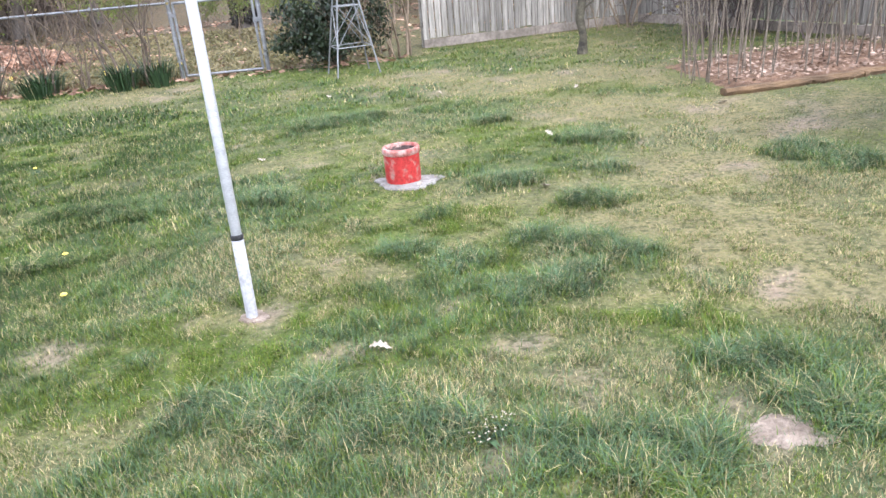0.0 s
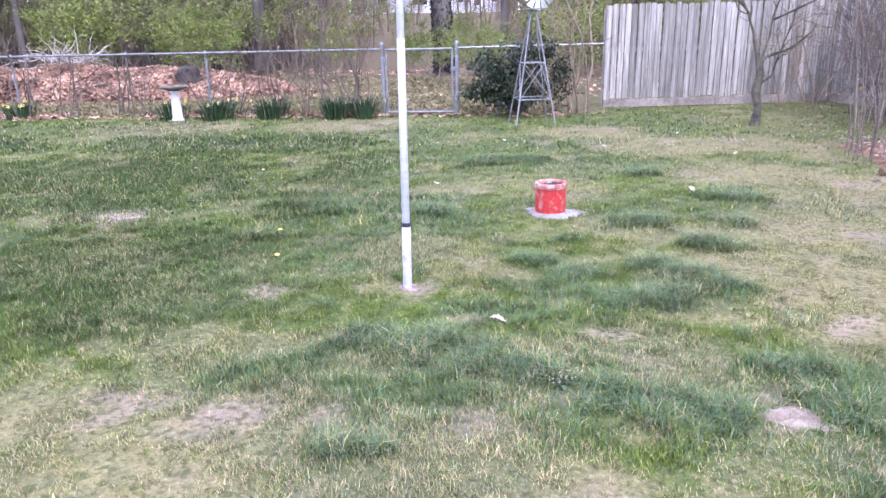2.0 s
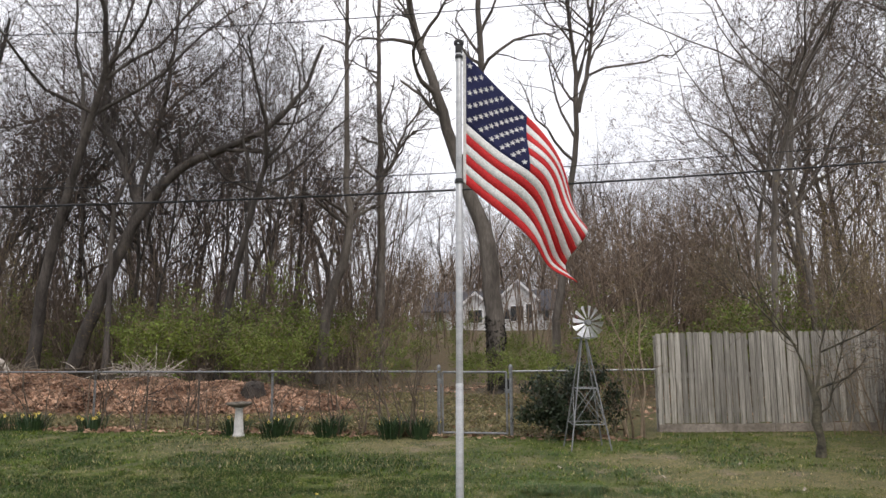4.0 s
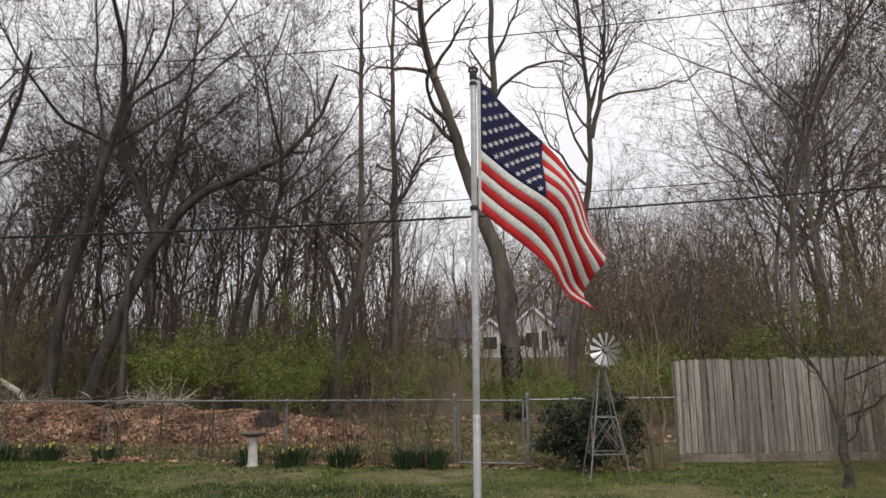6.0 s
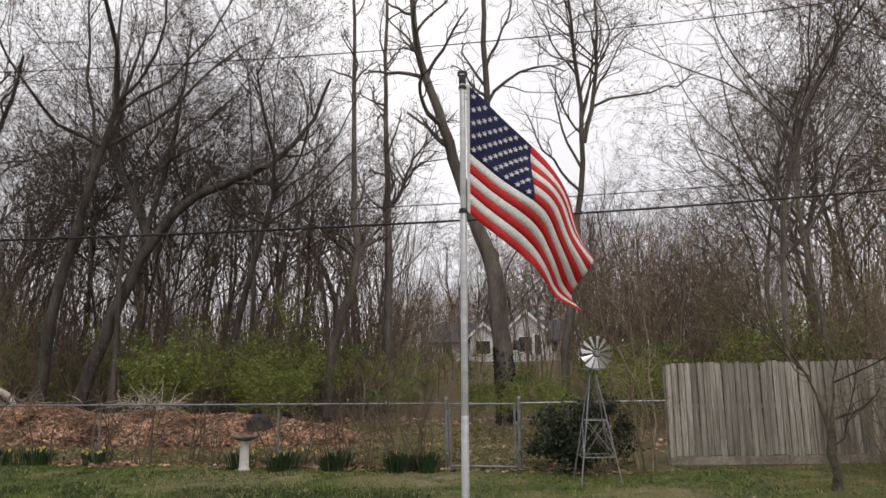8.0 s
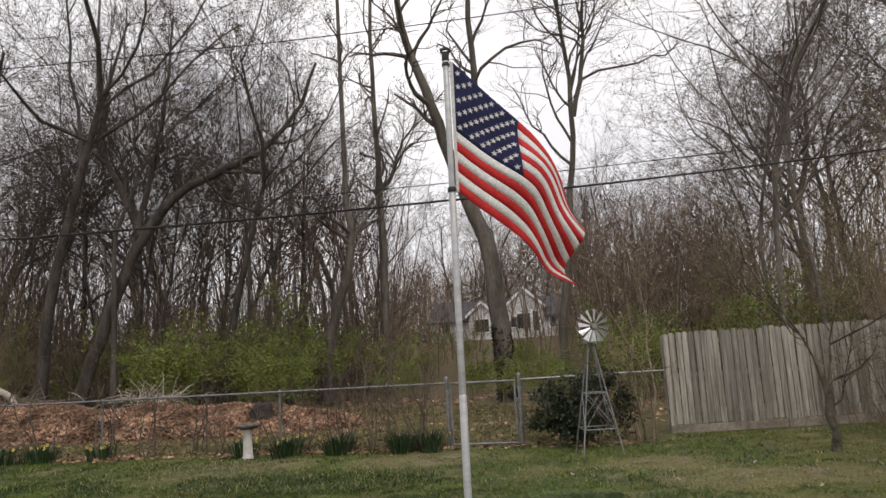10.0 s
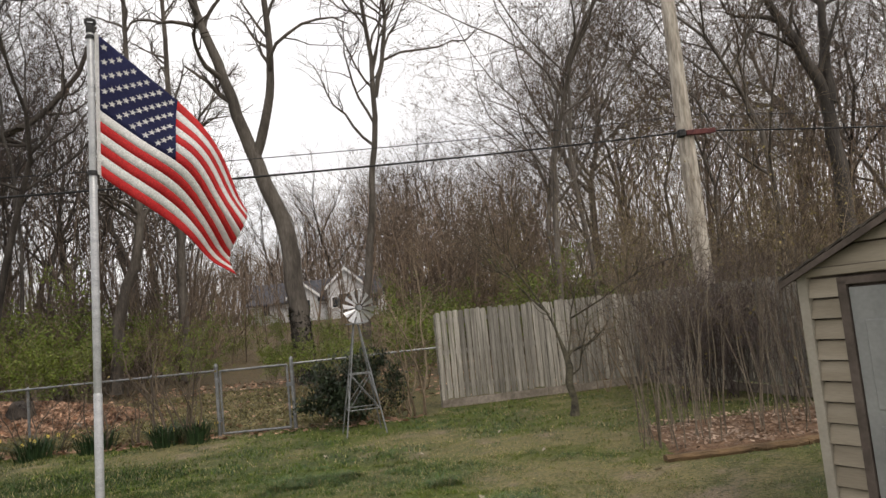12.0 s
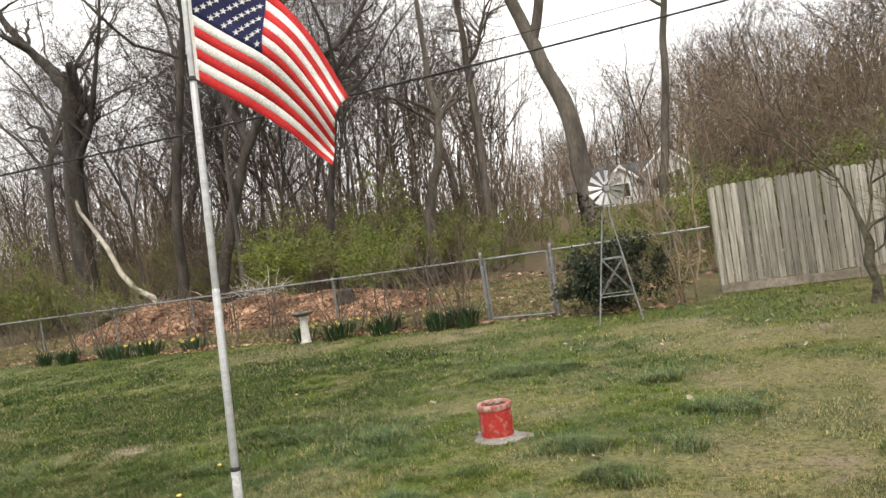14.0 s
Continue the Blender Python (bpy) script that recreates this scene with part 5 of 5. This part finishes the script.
# ---- leaf pile, sticks, stump, log ----
def pile_z(x, y):
    e = 1 - ((x + 12.6) / 7.2) ** 2 - ((y - 13.4) / 2.1) ** 2
    return np.clip(e, 0, 1) ** 0.6 * (0.68 + 0.5 * (fractal(x, y, 1.6, 81, 3) - 0.4)) + 0.35 * np.exp(-(((x + 16.5) / 2.0) ** 2 + ((y - 13.6) / 1.2) ** 2))


def leaf_pile():
    n, k = 90, 36
    X, Y = np.meshgrid(np.linspace(-20, -5.2, n), np.linspace(11.2, 15.7, k))
    Z = pile_z(X, Y) - 0.02
    i, j = np.meshgrid(np.arange(n - 1), np.arange(k - 1))
    a = (j * n + i).ravel()
    me = quads("leaf_pile", np.stack([X, Y, Z + ground_z(X, Y)], -1).reshape(-1, 3), np.stack([a, a + 1, a + n + 1, a + n], -1), M_MULCH, True)
    tagged(new("leaf_pile", me), "long heap of raked red-brown autumn leaves beyond the fence", "leaf pile")
    rg = np.random.default_rng(82)
    x, y = -20 + 15 * rg.random(60000), 11 + 5 * rg.random(60000)
    z = pile_z(x, y)
    ok = (z > 0.06) | (rg.random(60000) < 0.1)
    p = np.stack([x, y, ground_z(x, y) + z + 0.03 * rg.random(60000)], -1)[ok]
    tagged(new("raked_leaves", leaf_quads(p, 0.085, rg, M_LITTER, "raked_leaves", 0.35)), "loose red-brown dead leaves on the heap", "leaves", kind="stuff")


leaf_pile()


def bed_strip():
    """Dead leaves caught in the bed along the chain-link fence."""
    rg = np.random.default_rng(86)
    n = 2600
    x, y = -17 + 14.8 * rg.random(n), 8.62 + 0.22 * rg.normal(size=n)
    keep = fractal(x, y, 0.9, 87, 2) > 0.42
    p = np.stack([x, y, ground_z(x, y) + 0.015 + 0.04 * rg.random(n)], -1)[keep]
    tagged(new("fallen_leaves", leaf_quads(p, 0.06, rg, M_LITTER, "fallen_leaves", 0.6)), "dry brown leaves caught along the foot of the fence", "leaves", kind="stuff")


bed_strip()


def stick_heap(cx, cy, cz, n, seed, label, mat, spread):
    rg = np.random.default_rng(seed)
    tb = Tubes()
    for _ in range(n):
        p = np.array([cx + rg.normal() * spread, cy + rg.normal() * 0.35, cz + 0.25 * rg.random()])
        d = np.array([rg.normal(), rg.normal() * 0.6, 0.1 + 0.35 * rg.random()])
        length = 0.3 + 0.75 * rg.random()
        pts = [p]
        for _ in range(4):
            d = unit(d + rg.normal(size=3) * 0.22)
            pts.append(pts[-1] + d * length / 4)
        pts = np.array(pts)
        pts[:, 2] = np.maximum(pts[:, 2], cz - 0.1)
        tb.add(pts, np.linspace(0.016, 0.006, 5), 4)
    tagged(new("brush_pile", tb.mesh("brush_pile", mat)), label, "brush pile", kind="stuff")


stick_heap(-12.2, 14.0, 0.8, 80, 83, "heap of bleached broken branches on the leaf pile", M_DEADWOOD, 0.6)
stick_heap(-16.4, 13.4, 0.85, 95, 84, "tangled grey-brown sticks on the leaf pile", M_CANE, 1.3)
stick_heap(-11.0, 12.0, 0.2, 16, 85, "few dark sticks lying on the leaves", M_BARK, 0.8)


def stump():
    v, f = lathe([(0.001, -0.1), (0.34, -0.1), (0.3, 0.12), (0.26, 0.3), (0.2, 0.38), (0.06, 0.42), (0.001, 0.36)], 14, 0.13, 4)
    b = new("tree_stump", mesh_of("tree_stump", v, f, M_STUMP))
    b.matrix_basis = pose(-7.88, 12.6, 0.36, 8, 5, 0)
    tagged(b, "dark charred stump lying on the leaf heap", "stump")


stump()
tb = Tubes()
tb.add([(-16.9, 14.4, 0.5), (-17.5, 14.9, 0.8), (-18.33, 15.4, 1.2), (-19.3, 15.5, 1.6), (-20.07, 15.6, 2.26), (-21.02, 15.9, 3.35), (-22.06, 16.2, 4.27), (-23.1, 16.5, 5.1), (-23.8, 16.9, 5.8)], [0.06, 0.09, 0.11, 0.11, 0.1, 0.09, 0.08, 0.07, 0.05], 8)
tagged(new("fallen_limb", tb.mesh("fallen_limb", M_DEADWOOD)), "pale broken limb leaning from the dead tree to the ground", "fallen limb")
tb = Tubes()
tb.add([(-8.0, 12.6, 0.12), (-7.2, 12.5, 0.14), (-6.4, 12.4, 0.1)], [0.07, 0.075, 0.06], 8)
tagged(new("log", tb.mesh("log", M_DEADWOOD)), "short bleached log lying behind the fence", "log")


# ---- utility pole and cables ----
PX, PY, PZ = 7.5, 11.0, 5.12


def utility_pole():
    p = thing("utility_pole", pose(PX, PY, gz(PX, PY)), "weathered wooden utility pole with a rusty bracket", "utility pole")
    v, f = lathe([(0.001, -0.3), (0.2, -0.3), (0.185, 2.0), (0.17, 4.9), (0.15, 7.5), (0.132, 9.6), (0.001, 9.65)], 16, 0.01, 2)
    part("shaft", mesh_of("shaft", v, f, M_POLE, smooth=True), parent=p)
    part("bracket", box(0.62, 0.1, 0.11, (0.26, -0.18, PZ - 0.07), 0.01), M_RUST, p, "rust-red steel bracket")
    part("cable_clamp", box(0.16, 0.16, 0.16, (-0.16, -0.2, PZ - 0.1), 0.02), M_BLACK, p, "black cable clamp")
    v, f = lathe([(0.196, 0), (0.2, 0.005), (0.2, 0.05), (0.196, 0.055)], 16)
    part("band", mesh_of("band", v, f, M_GALV), parent=p, m=pose(0, 0, PZ - 0.05))
    part("crossarm", box(1.6, 0.1, 0.12, (0, -0.2, 8.92), 0.01), M_POLE, p)
    for x in (-0.7, 0, 0.7):
        v, f = lathe([(0.03, 0), (0.05, 0.03), (0.035, 0.06), (0.05, 0.09), (0.001, 0.12)], 10)
        part("insulator", mesh_of("insulator", v, f, M_PED), parent=p, m=pose(x, -0.2, 9.04))


utility_pole()


def cable(label, x, y, z, r, b, c, k, reach=60.0, back=0.0):
    s = np.linspace(-back, reach, 60)
    tb = Tubes()
    tb.add(np.stack([x - s, y + b * s, z + c * s + k * s * s], -1), r, 5)
    tagged(new("overhead_cable", tb.mesh("overhead_cable", M_CABLE)), label, "cable", "overhead cables")


cable("thick black overhead telephone cable", PX - 0.2, PY - 0.2, PZ, 0.019, -0.41, -0.121, 0.0022, 34)
cable("thin black cable strung above the thick one", PX - 0.2, PY - 0.2, PZ + 0.35, 0.008, -0.41, -0.128, 0.0023, 34)
cable("thin overhead power line", PX, PY - 0.2, 9.14, 0.01, -0.3, -0.179, 0.00367, 36)
for dz, r in ((0.0, 0.019), (0.35, 0.008)):
    tb = Tubes()
    s = np.linspace(0, 20, 24)
    tb.add(np.stack([PX + 0.2 + s, PY - 0.2 + 0.1 * s, PZ + dz - 0.06 * s + 0.003 * s * s], -1), r, 5)
    tagged(new("overhead_cable", tb.mesh("overhead_cable", M_CABLE)), "black overhead cable running on past the pole", "cable", "overhead cables")


# ---- house on the slope ----
def house():
    y0 = 70.0
    g = gz(-11, y0)
    h = thing("house", pose(-11.2, y0, g), "pale grey gabled house with white trim seen through the trees", "house")
    top = 5.3 - g
    part("wall", box(13.6, 7, top + 0.4, (0, 3.5, -0.6), 0.02), M_HOUSE, h)

    def gable_block(x, w, y, eave, peak, nm):
        b = bmesh.new()
        pts = [(x - w / 2, -0.6), (x + w / 2, -0.6), (x + w / 2, eave), (x, peak), (x - w / 2, eave)]
        vs = [b.verts.new((px, yy, pz)) for yy in (y, 3.0) for px, pz in pts]
        b.faces.new(vs[:5]); b.faces.new(vs[5:][::-1])
        for i in range(5):
            b.faces.new((vs[i], vs[i + 5], vs[(i + 1) % 5 + 5], vs[(i + 1) % 5]))
        wl = part(nm, b, M_HOUSE, h)
        for s in (-1, 1):
            e = np.array([x + s * (w / 2 + 0.3), y - 0.25, eave - 0.2])
            p = np.array([x, y - 0.25, peak + 0.12])
            bm = bmesh.new()
            q = [bm.verts.new(Vector(tuple(a + np.array([0, dy, dz])))) for a in (e, p) for dy in (0, 3.6) for dz in (0.0, 0.22)]
            for k in ((0, 1, 5, 4), (2, 6, 7, 3), (0, 4, 6, 2), (1, 3, 7, 5), (0, 2, 3, 1), (4, 5, 7, 6)):
                bm.faces.new([q[i] for i in k])
            part("roof", bm, M_ROOF, h)
            bm = bmesh.new()
            q = [bm.verts.new(Vector(tuple(a + np.array([0, dy, dz])))) for a in (e, p) for dy in (-0.06, -0.01) for dz in (-0.12, 0.2)]
            for k in ((0, 1, 5, 4), (2, 6, 7, 3), (0, 4, 6, 2), (1, 3, 7, 5), (0, 2, 3, 1), (4, 5, 7, 6)):
                bm.faces.new([q[i] for i in k])
            part("rake_trim", bm, M_HTRIM, h)
        return wl

    gable_block(3.4, 3.9, -0.9, 6.0 - g, 7.8 - g, "gable_wall")
    gable_block(-1.1, 2.9, -0.6, 5.5 - g, 6.65 - g, "gable_wall")
    b = bmesh.new()
    prof = [(-0.5, top - 0.3), (3.5, 7.3 - g), (7.5, top - 0.3), (7.5, top - 0.5), (3.5, 7.05 - g), (-0.5, top - 0.5)]
    vs = [b.verts.new((x, y, z)) for x in (-7.1, 7.1) for y, z in prof]
    n = len(prof)
    b.faces.new(vs[:n]); b.faces.new(vs[n:][::-1])
    for i in range(n):
        b.faces.new((vs[i], vs[i + n], vs[(i + 1) % n + n], vs[(i + 1) % n]))
    part("roof", b, M_ROOF, h, "grey shingle roof")

    def window(x, z, w, hh, y, nm="window"):
        wn_ = part(nm, box(w + 0.24, 0.08, hh + 0.24, (x, y, z - 0.12), 0.01), M_HTRIM, h)
        k = max(1, round(w / 0.7))
        for i in range(k):
            part("pane", box(w / k - 0.08, 0.03, hh, (x - w / 2 + w / k * (i + 0.5), y - 0.045, z), 0), M_GLASS, wn_)

    window(3.3, 0.9 + 2.9 - g, 1.4, 1.5, -0.95)
    window(2.2, 1.6 + 2.9 - g - 0.5, 0.6, 1.0, -0.95)
    window(4.55, 0.6 + 2.9 - g, 0.7, 2.0, -0.95, "patio_door")
    window(-1.2, 0.8 + 2.9 - g, 1.6, 1.3, -0.65)
    window(-5.2, 0.9 + 2.9 - g, 0.9, 1.1, -0.05)
    window(6.2, 0.9 + 2.9 - g, 0.7, 1.1, -0.05)


house()


# ---- lawn grass and fallen leaves ----
def grass(name, count, x0, x1, y0, y1, h0, h1, width, seed, label, only_lush=False, slim=True):
    rg = np.random.default_rng(seed)
    x, y = x0 + (x1 - x0) * rg.random(count), y0 + (y1 - y0) * rg.random(count)
    lush, straw, bare, yard = lawn_fields(x, y)
    tuft = smooth(fractal(x, y, 0.13, 61, 2), 0.38, 0.62)
    density = (0.2 + 0.5 * lush + 0.5 * tuft) * (1 - 0.8 * bare) * (1 - 0.42 * straw) * yard
    density *= 1 - (np.hypot(x - 0.86, y - 1.88) < 0.2) - (np.hypot((x - 1.82) / 1.4, y + 1.31) < 0.07) * 0.9
    if only_lush:
        density *= smooth(spots(x, y, LUSH), 0.35, 0.8)
    ok = rg.random(count) < density
    x, y, lush, straw, tuft = x[ok], y[ok], lush[ok], straw[ok], tuft[ok]
    n = len(x)
    h = (h0 + (h1 - h0) * rg.random(n)) * (0.5 + 0.55 * lush + 0.45 * tuft) * (1 - 0.5 * straw)
    a = 2 * math.pi * rg.random(n)
    bend = h * ((0.6 + 1.3 * rg.random(n)) if only_lush else (0.3 + 0.9 * rg.random(n)))
    dirx, diry = np.cos(a), np.sin(a)
    w = width * (0.6 + 0.8 * rg.random(n))
    z = ground_z(x, y) - 0.004
    sx, sy = -diry * w / 2, dirx * w / 2
    base = np.stack([x, y, z], -1)
    s = np.stack([sx, sy, 0 * sx], -1)
    d = np.stack([dirx * bend, diry * bend, 0 * bend], -1)
    up = np.stack([0 * h, 0 * h, h], -1)
    mid = base + d * 0.3 + up * 0.62
    tip = base + d + up * 0.92
    if slim:
        v = np.stack([base - s, base + s, mid + s * 0.75, mid - s * 0.75, tip], 1).reshape(-1, 3)
        k = np.arange(n)[:, None] * 5
        f = np.concatenate([k + np.array([[0, 1, 2]]), k + np.array([[0, 2, 3]]), k + np.array([[3, 2, 4]])])
    else:
        v = np.stack([base - s, base + s, tip], 1).reshape(-1, 3)
        f = np.arange(3 * n).reshape(n, 3)
    me = quads(name, v, f, M_BLADE)
    dry = rg.random(n) < 0.1 + 0.6 * straw
    green = np.array([0.064, 0.106, 0.013]) * (0.6 + 0.85 * rg.random((n, 1)))
    blue = np.array([0.07, 0.114, 0.056]) * (0.45 + 1.2 * rg.random((n, 1)))
    deep = np.array([0.028, 0.054, 0.01]) * (0.65 + 0.8 * rg.random((n, 1)))
    west = smooth(-x, 0.3, 1.8)[:, None]
    blue = blue * (1 - west) + deep * west
    moss = np.array([0.104, 0.136, 0.013]) * (0.65 + 0.7 * rg.random((n, 1)))
    tan = np.array([0.275, 0.23, 0.122]) * (0.45 + 1.25 * rg.random((n, 1)))
    c = np.where((rg.random(n) < lush * 0.85)[:, None], blue, np.where((rg.random(n) < 0.4)[:, None], moss, green))
    c = np.where(dry[:, None], tan, c)
    col = me.color_attributes.new("blade", "FLOAT_COLOR", "POINT")
    cc = np.ones((n, 5 if slim else 3, 4), np.float32)
    cc[:, :, :3] = c[:, None, :]
    col.data.foreach_set("color", cc.ravel())
    tagged(new(name, me), label, "grass", kind="stuff")


grass("lawn_grass", 1150000, -3.2, 4.1, -2.4, 1.2, 0.015, 0.045, 0.0028, 208, "short patchy spring lawn grass, green mixed with straw", slim=False)
grass("lawn_grass", 200000, -3.2, 4.1, -2.4, 1.2, 0.022, 0.046, 0.0026, 201, "short patchy spring lawn grass, green mixed with straw")
grass("lawn_grass", 420000, -6.0, 4.1, 1.2, 5.0, 0.018, 0.05, 0.005, 202, "short patchy spring lawn grass, green mixed with straw", slim=False)
grass("lawn_grass", 220000, -13.0, 8.0, 5.0, 10.8, 0.02, 0.06, 0.011, 203, "short patchy spring lawn grass further off", slim=False)
grass("lawn_grass", 170000, -13.0, -3.2, -3.0, 1.2, 0.018, 0.05, 0.006, 204, "short patchy spring lawn grass at the yard's side", slim=False)
grass("lawn_grass", 70000, 4.1, 8.0, -4.0, 5.0, 0.02, 0.05, 0.006, 205, "short patchy spring lawn grass by the shed", slim=False)
grass("lawn_grass", 50000, -24.0, -12.9, -2.0, 9.0, 0.02, 0.06, 0.014, 207, "short patchy spring lawn grass far along the fence", slim=False)
grass("lawn_grass", 110000, -13.0, -6.0, 1.2, 5.0, 0.02, 0.055, 0.009, 209, "short patchy spring lawn grass at the yard's side", slim=False)
grass("lawn_grass", 120000, -7.0, 7.0, -7.0, -2.4, 0.02, 0.055, 0.006, 210, "short patchy spring lawn grass near the house side", slim=False)
grass("tall_grass", 760000, -3.2, 4.2, -2.0, 4.8, 0.035, 0.08, 0.0026, 206, "long dark blue-green grass tufts", True)


def rough_grass():
    rg = np.random.default_rng(211)
    n = 42000
    x, y = -24 + 25 * rg.random(n), 9.0 + 9 * rg.random(n)
    p = np.stack([x, y, ground_z(x, y) + 0.03], -1)
    tagged(new("dry_grass", leaf_quads(p, 0.03, rg, M_STRAW, "dry_grass", 0.0, 4.0)), "tan dry grass and weeds beyond the fence", "grass", kind="stuff")
    n = 5500
    x, y = -26 + 34 * rg.random(n), 9.0 + 14 * rg.random(n)
    y = np.where((x > 1.2) & (y < 11.5), y + 3.0, y)
    p = np.stack([x, y, ground_z(x, y) + 0.02], -1)
    tagged(new("leaf_litter", leaf_quads(p, 0.09, rg, M_LITTER, "leaf_litter", 0.8)), "scattered brown dead leaves on the woodland floor", "leaves", kind="stuff")
    n = 700
    x = -14 + 15.4 * rg.random(n)
    y = 8.45 + 0.7 * rg.random(n)
    p = np.stack([x, y, ground_z(x, y) + 0.02], -1)
    tagged(new("leaf_litter", leaf_quads(p, 0.07, rg, M_LITTER, "leaf_litter", 0.8)), "dry brown leaves caught along the fence foot", "leaves", kind="stuff")


M_STRAW = material("dry_grass_blade", (0.12, 0.11, 0.045), (0.22, 0.185, 0.095), scale=0.8, fine=8, bump=0, random_amount=0.35, island=True)
rough_grass()


def oak_leaf(seed):
    """A curled, lobed dead oak leaf."""
    rg = np.random.default_rng(seed)
    half = [(0.0, 0.006), (0.015, 0.008), (0.025, 0.026), (0.035, 0.012), (0.05, 0.034), (0.06, 0.014), (0.075, 0.03), (0.083, 0.011), (0.1, 0.004)]
    curl = lambda x, y: 0.012 + 3.2 * y * y + 0.012 * math.sin(40 * x + seed)
    vs, fs = [], []
    for x, w in half:
        for s in (-1, 0, 1):
            vs.append((x - 0.05, s * w, curl(x, s * w)))
    for i in range(len(half) - 1):
        for j in range(2):
            a = i * 3 + j
            fs.append((a, a + 1, a + 4, a + 3))
    return mesh_of("oak_leaf", vs, fs, M_OAK)


OAK = [oak_leaf(i) for i in range(3)]
for i, (x, y, k) in enumerate(((0.58, -0.46, 0.95), (1.75, 1.36, 1.1), (2.43, 0.05, 0.7), (0.95, 1.75, 0.6), (2.15, 2.78, 0.9), (-0.3, 3.0, 0.7), (-3.2, 3.6, 0.9), (-2.9, 4.2, 0.9),
                               (3.0, 4.8, 0.8), (1.5, 5.3, 0.8), (-1.6, 1.2, 0.5), (3.9, 3.2, 0.9), (2.6, 6.4, 0.8), (-4.4, 5.0, 0.8), (0.2, 5.8, 0.7), (4.6, 7.2, 1.0), (5.1, 8.1, 1.0), (-0.6, -1.3, 0.4))):
    lf = new("oak_leaf", OAK[i % 3])
    lf.matrix_basis = pose(x, y, gz(x, y) + 0.012, 12 * (i % 3), 8, 77 * i) @ Matrix.Scale(k, 4)
    tagged(lf, "bleached curled oak leaf lying on the lawn", "leaf", "fallen oak leaves")


def weed(x, y, kind):
    w = thing("lawn_weed", pose(x, y, gz(x, y)), "yellow dandelion blooming in the lawn" if kind else "small pale chickweed rosette in the lawn", "weed", "lawn weeds")
    rg = np.random.default_rng(int(1000 * abs(x)) + 3)
    vs, fs = [], []
    for i in range(9):
        a = 0.7 * i + rg.random()
        d, s = np.array([math.cos(a), math.sin(a), 0]), np.array([-math.sin(a), math.cos(a), 0]) * 0.008
        r = 0.05 + 0.03 * rg.random()
        k = len(vs)
        vs += [(0, 0, 0.004), d * r * 0.5 + s + (0, 0, 0.02), d * r + (0, 0, 0.008), d * r * 0.5 - s + (0, 0, 0.02)]
        fs.append((k, k + 1, k + 2, k + 3))
    part("rosette", mesh_of("rosette", vs, fs, M_BULB), parent=w)
    if kind:
        st = part("flower", tube_mesh("flower", [(0, 0, 0), (0, 0, 0.05)], 0.002, M_BULB, 4), parent=w)
        v, f = lathe([(0.001, 0.045), (0.012, 0.047), (0.018, 0.054), (0.012, 0.06), (0.001, 0.062)], 10)
        part("bloom", mesh_of("bloom", v, f, M_PETAL), parent=st)
    else:
        for i in range(14):
            a, r = 2 * math.pi * rg.random(), 0.06 * math.sqrt(rg.random())
            v, f = lathe([(0.001, 0.0), (0.004, 0.002), (0.001, 0.005)], 6)
            part("bloom", mesh_of("bloom", v, f, M_OAK), parent=w, m=pose(r * math.cos(a), r * math.sin(a), 0.035 + 0.03 * rg.random()))


for x, y, kind in ((-1.21, 1.06, True), (-2.8, -0.04, True), (-1.0, 0.45, True), (0.9, -1.14, False), (0.97, -1.1, False), (-2.3, 3.4, True)):
    weed(x, y, kind)
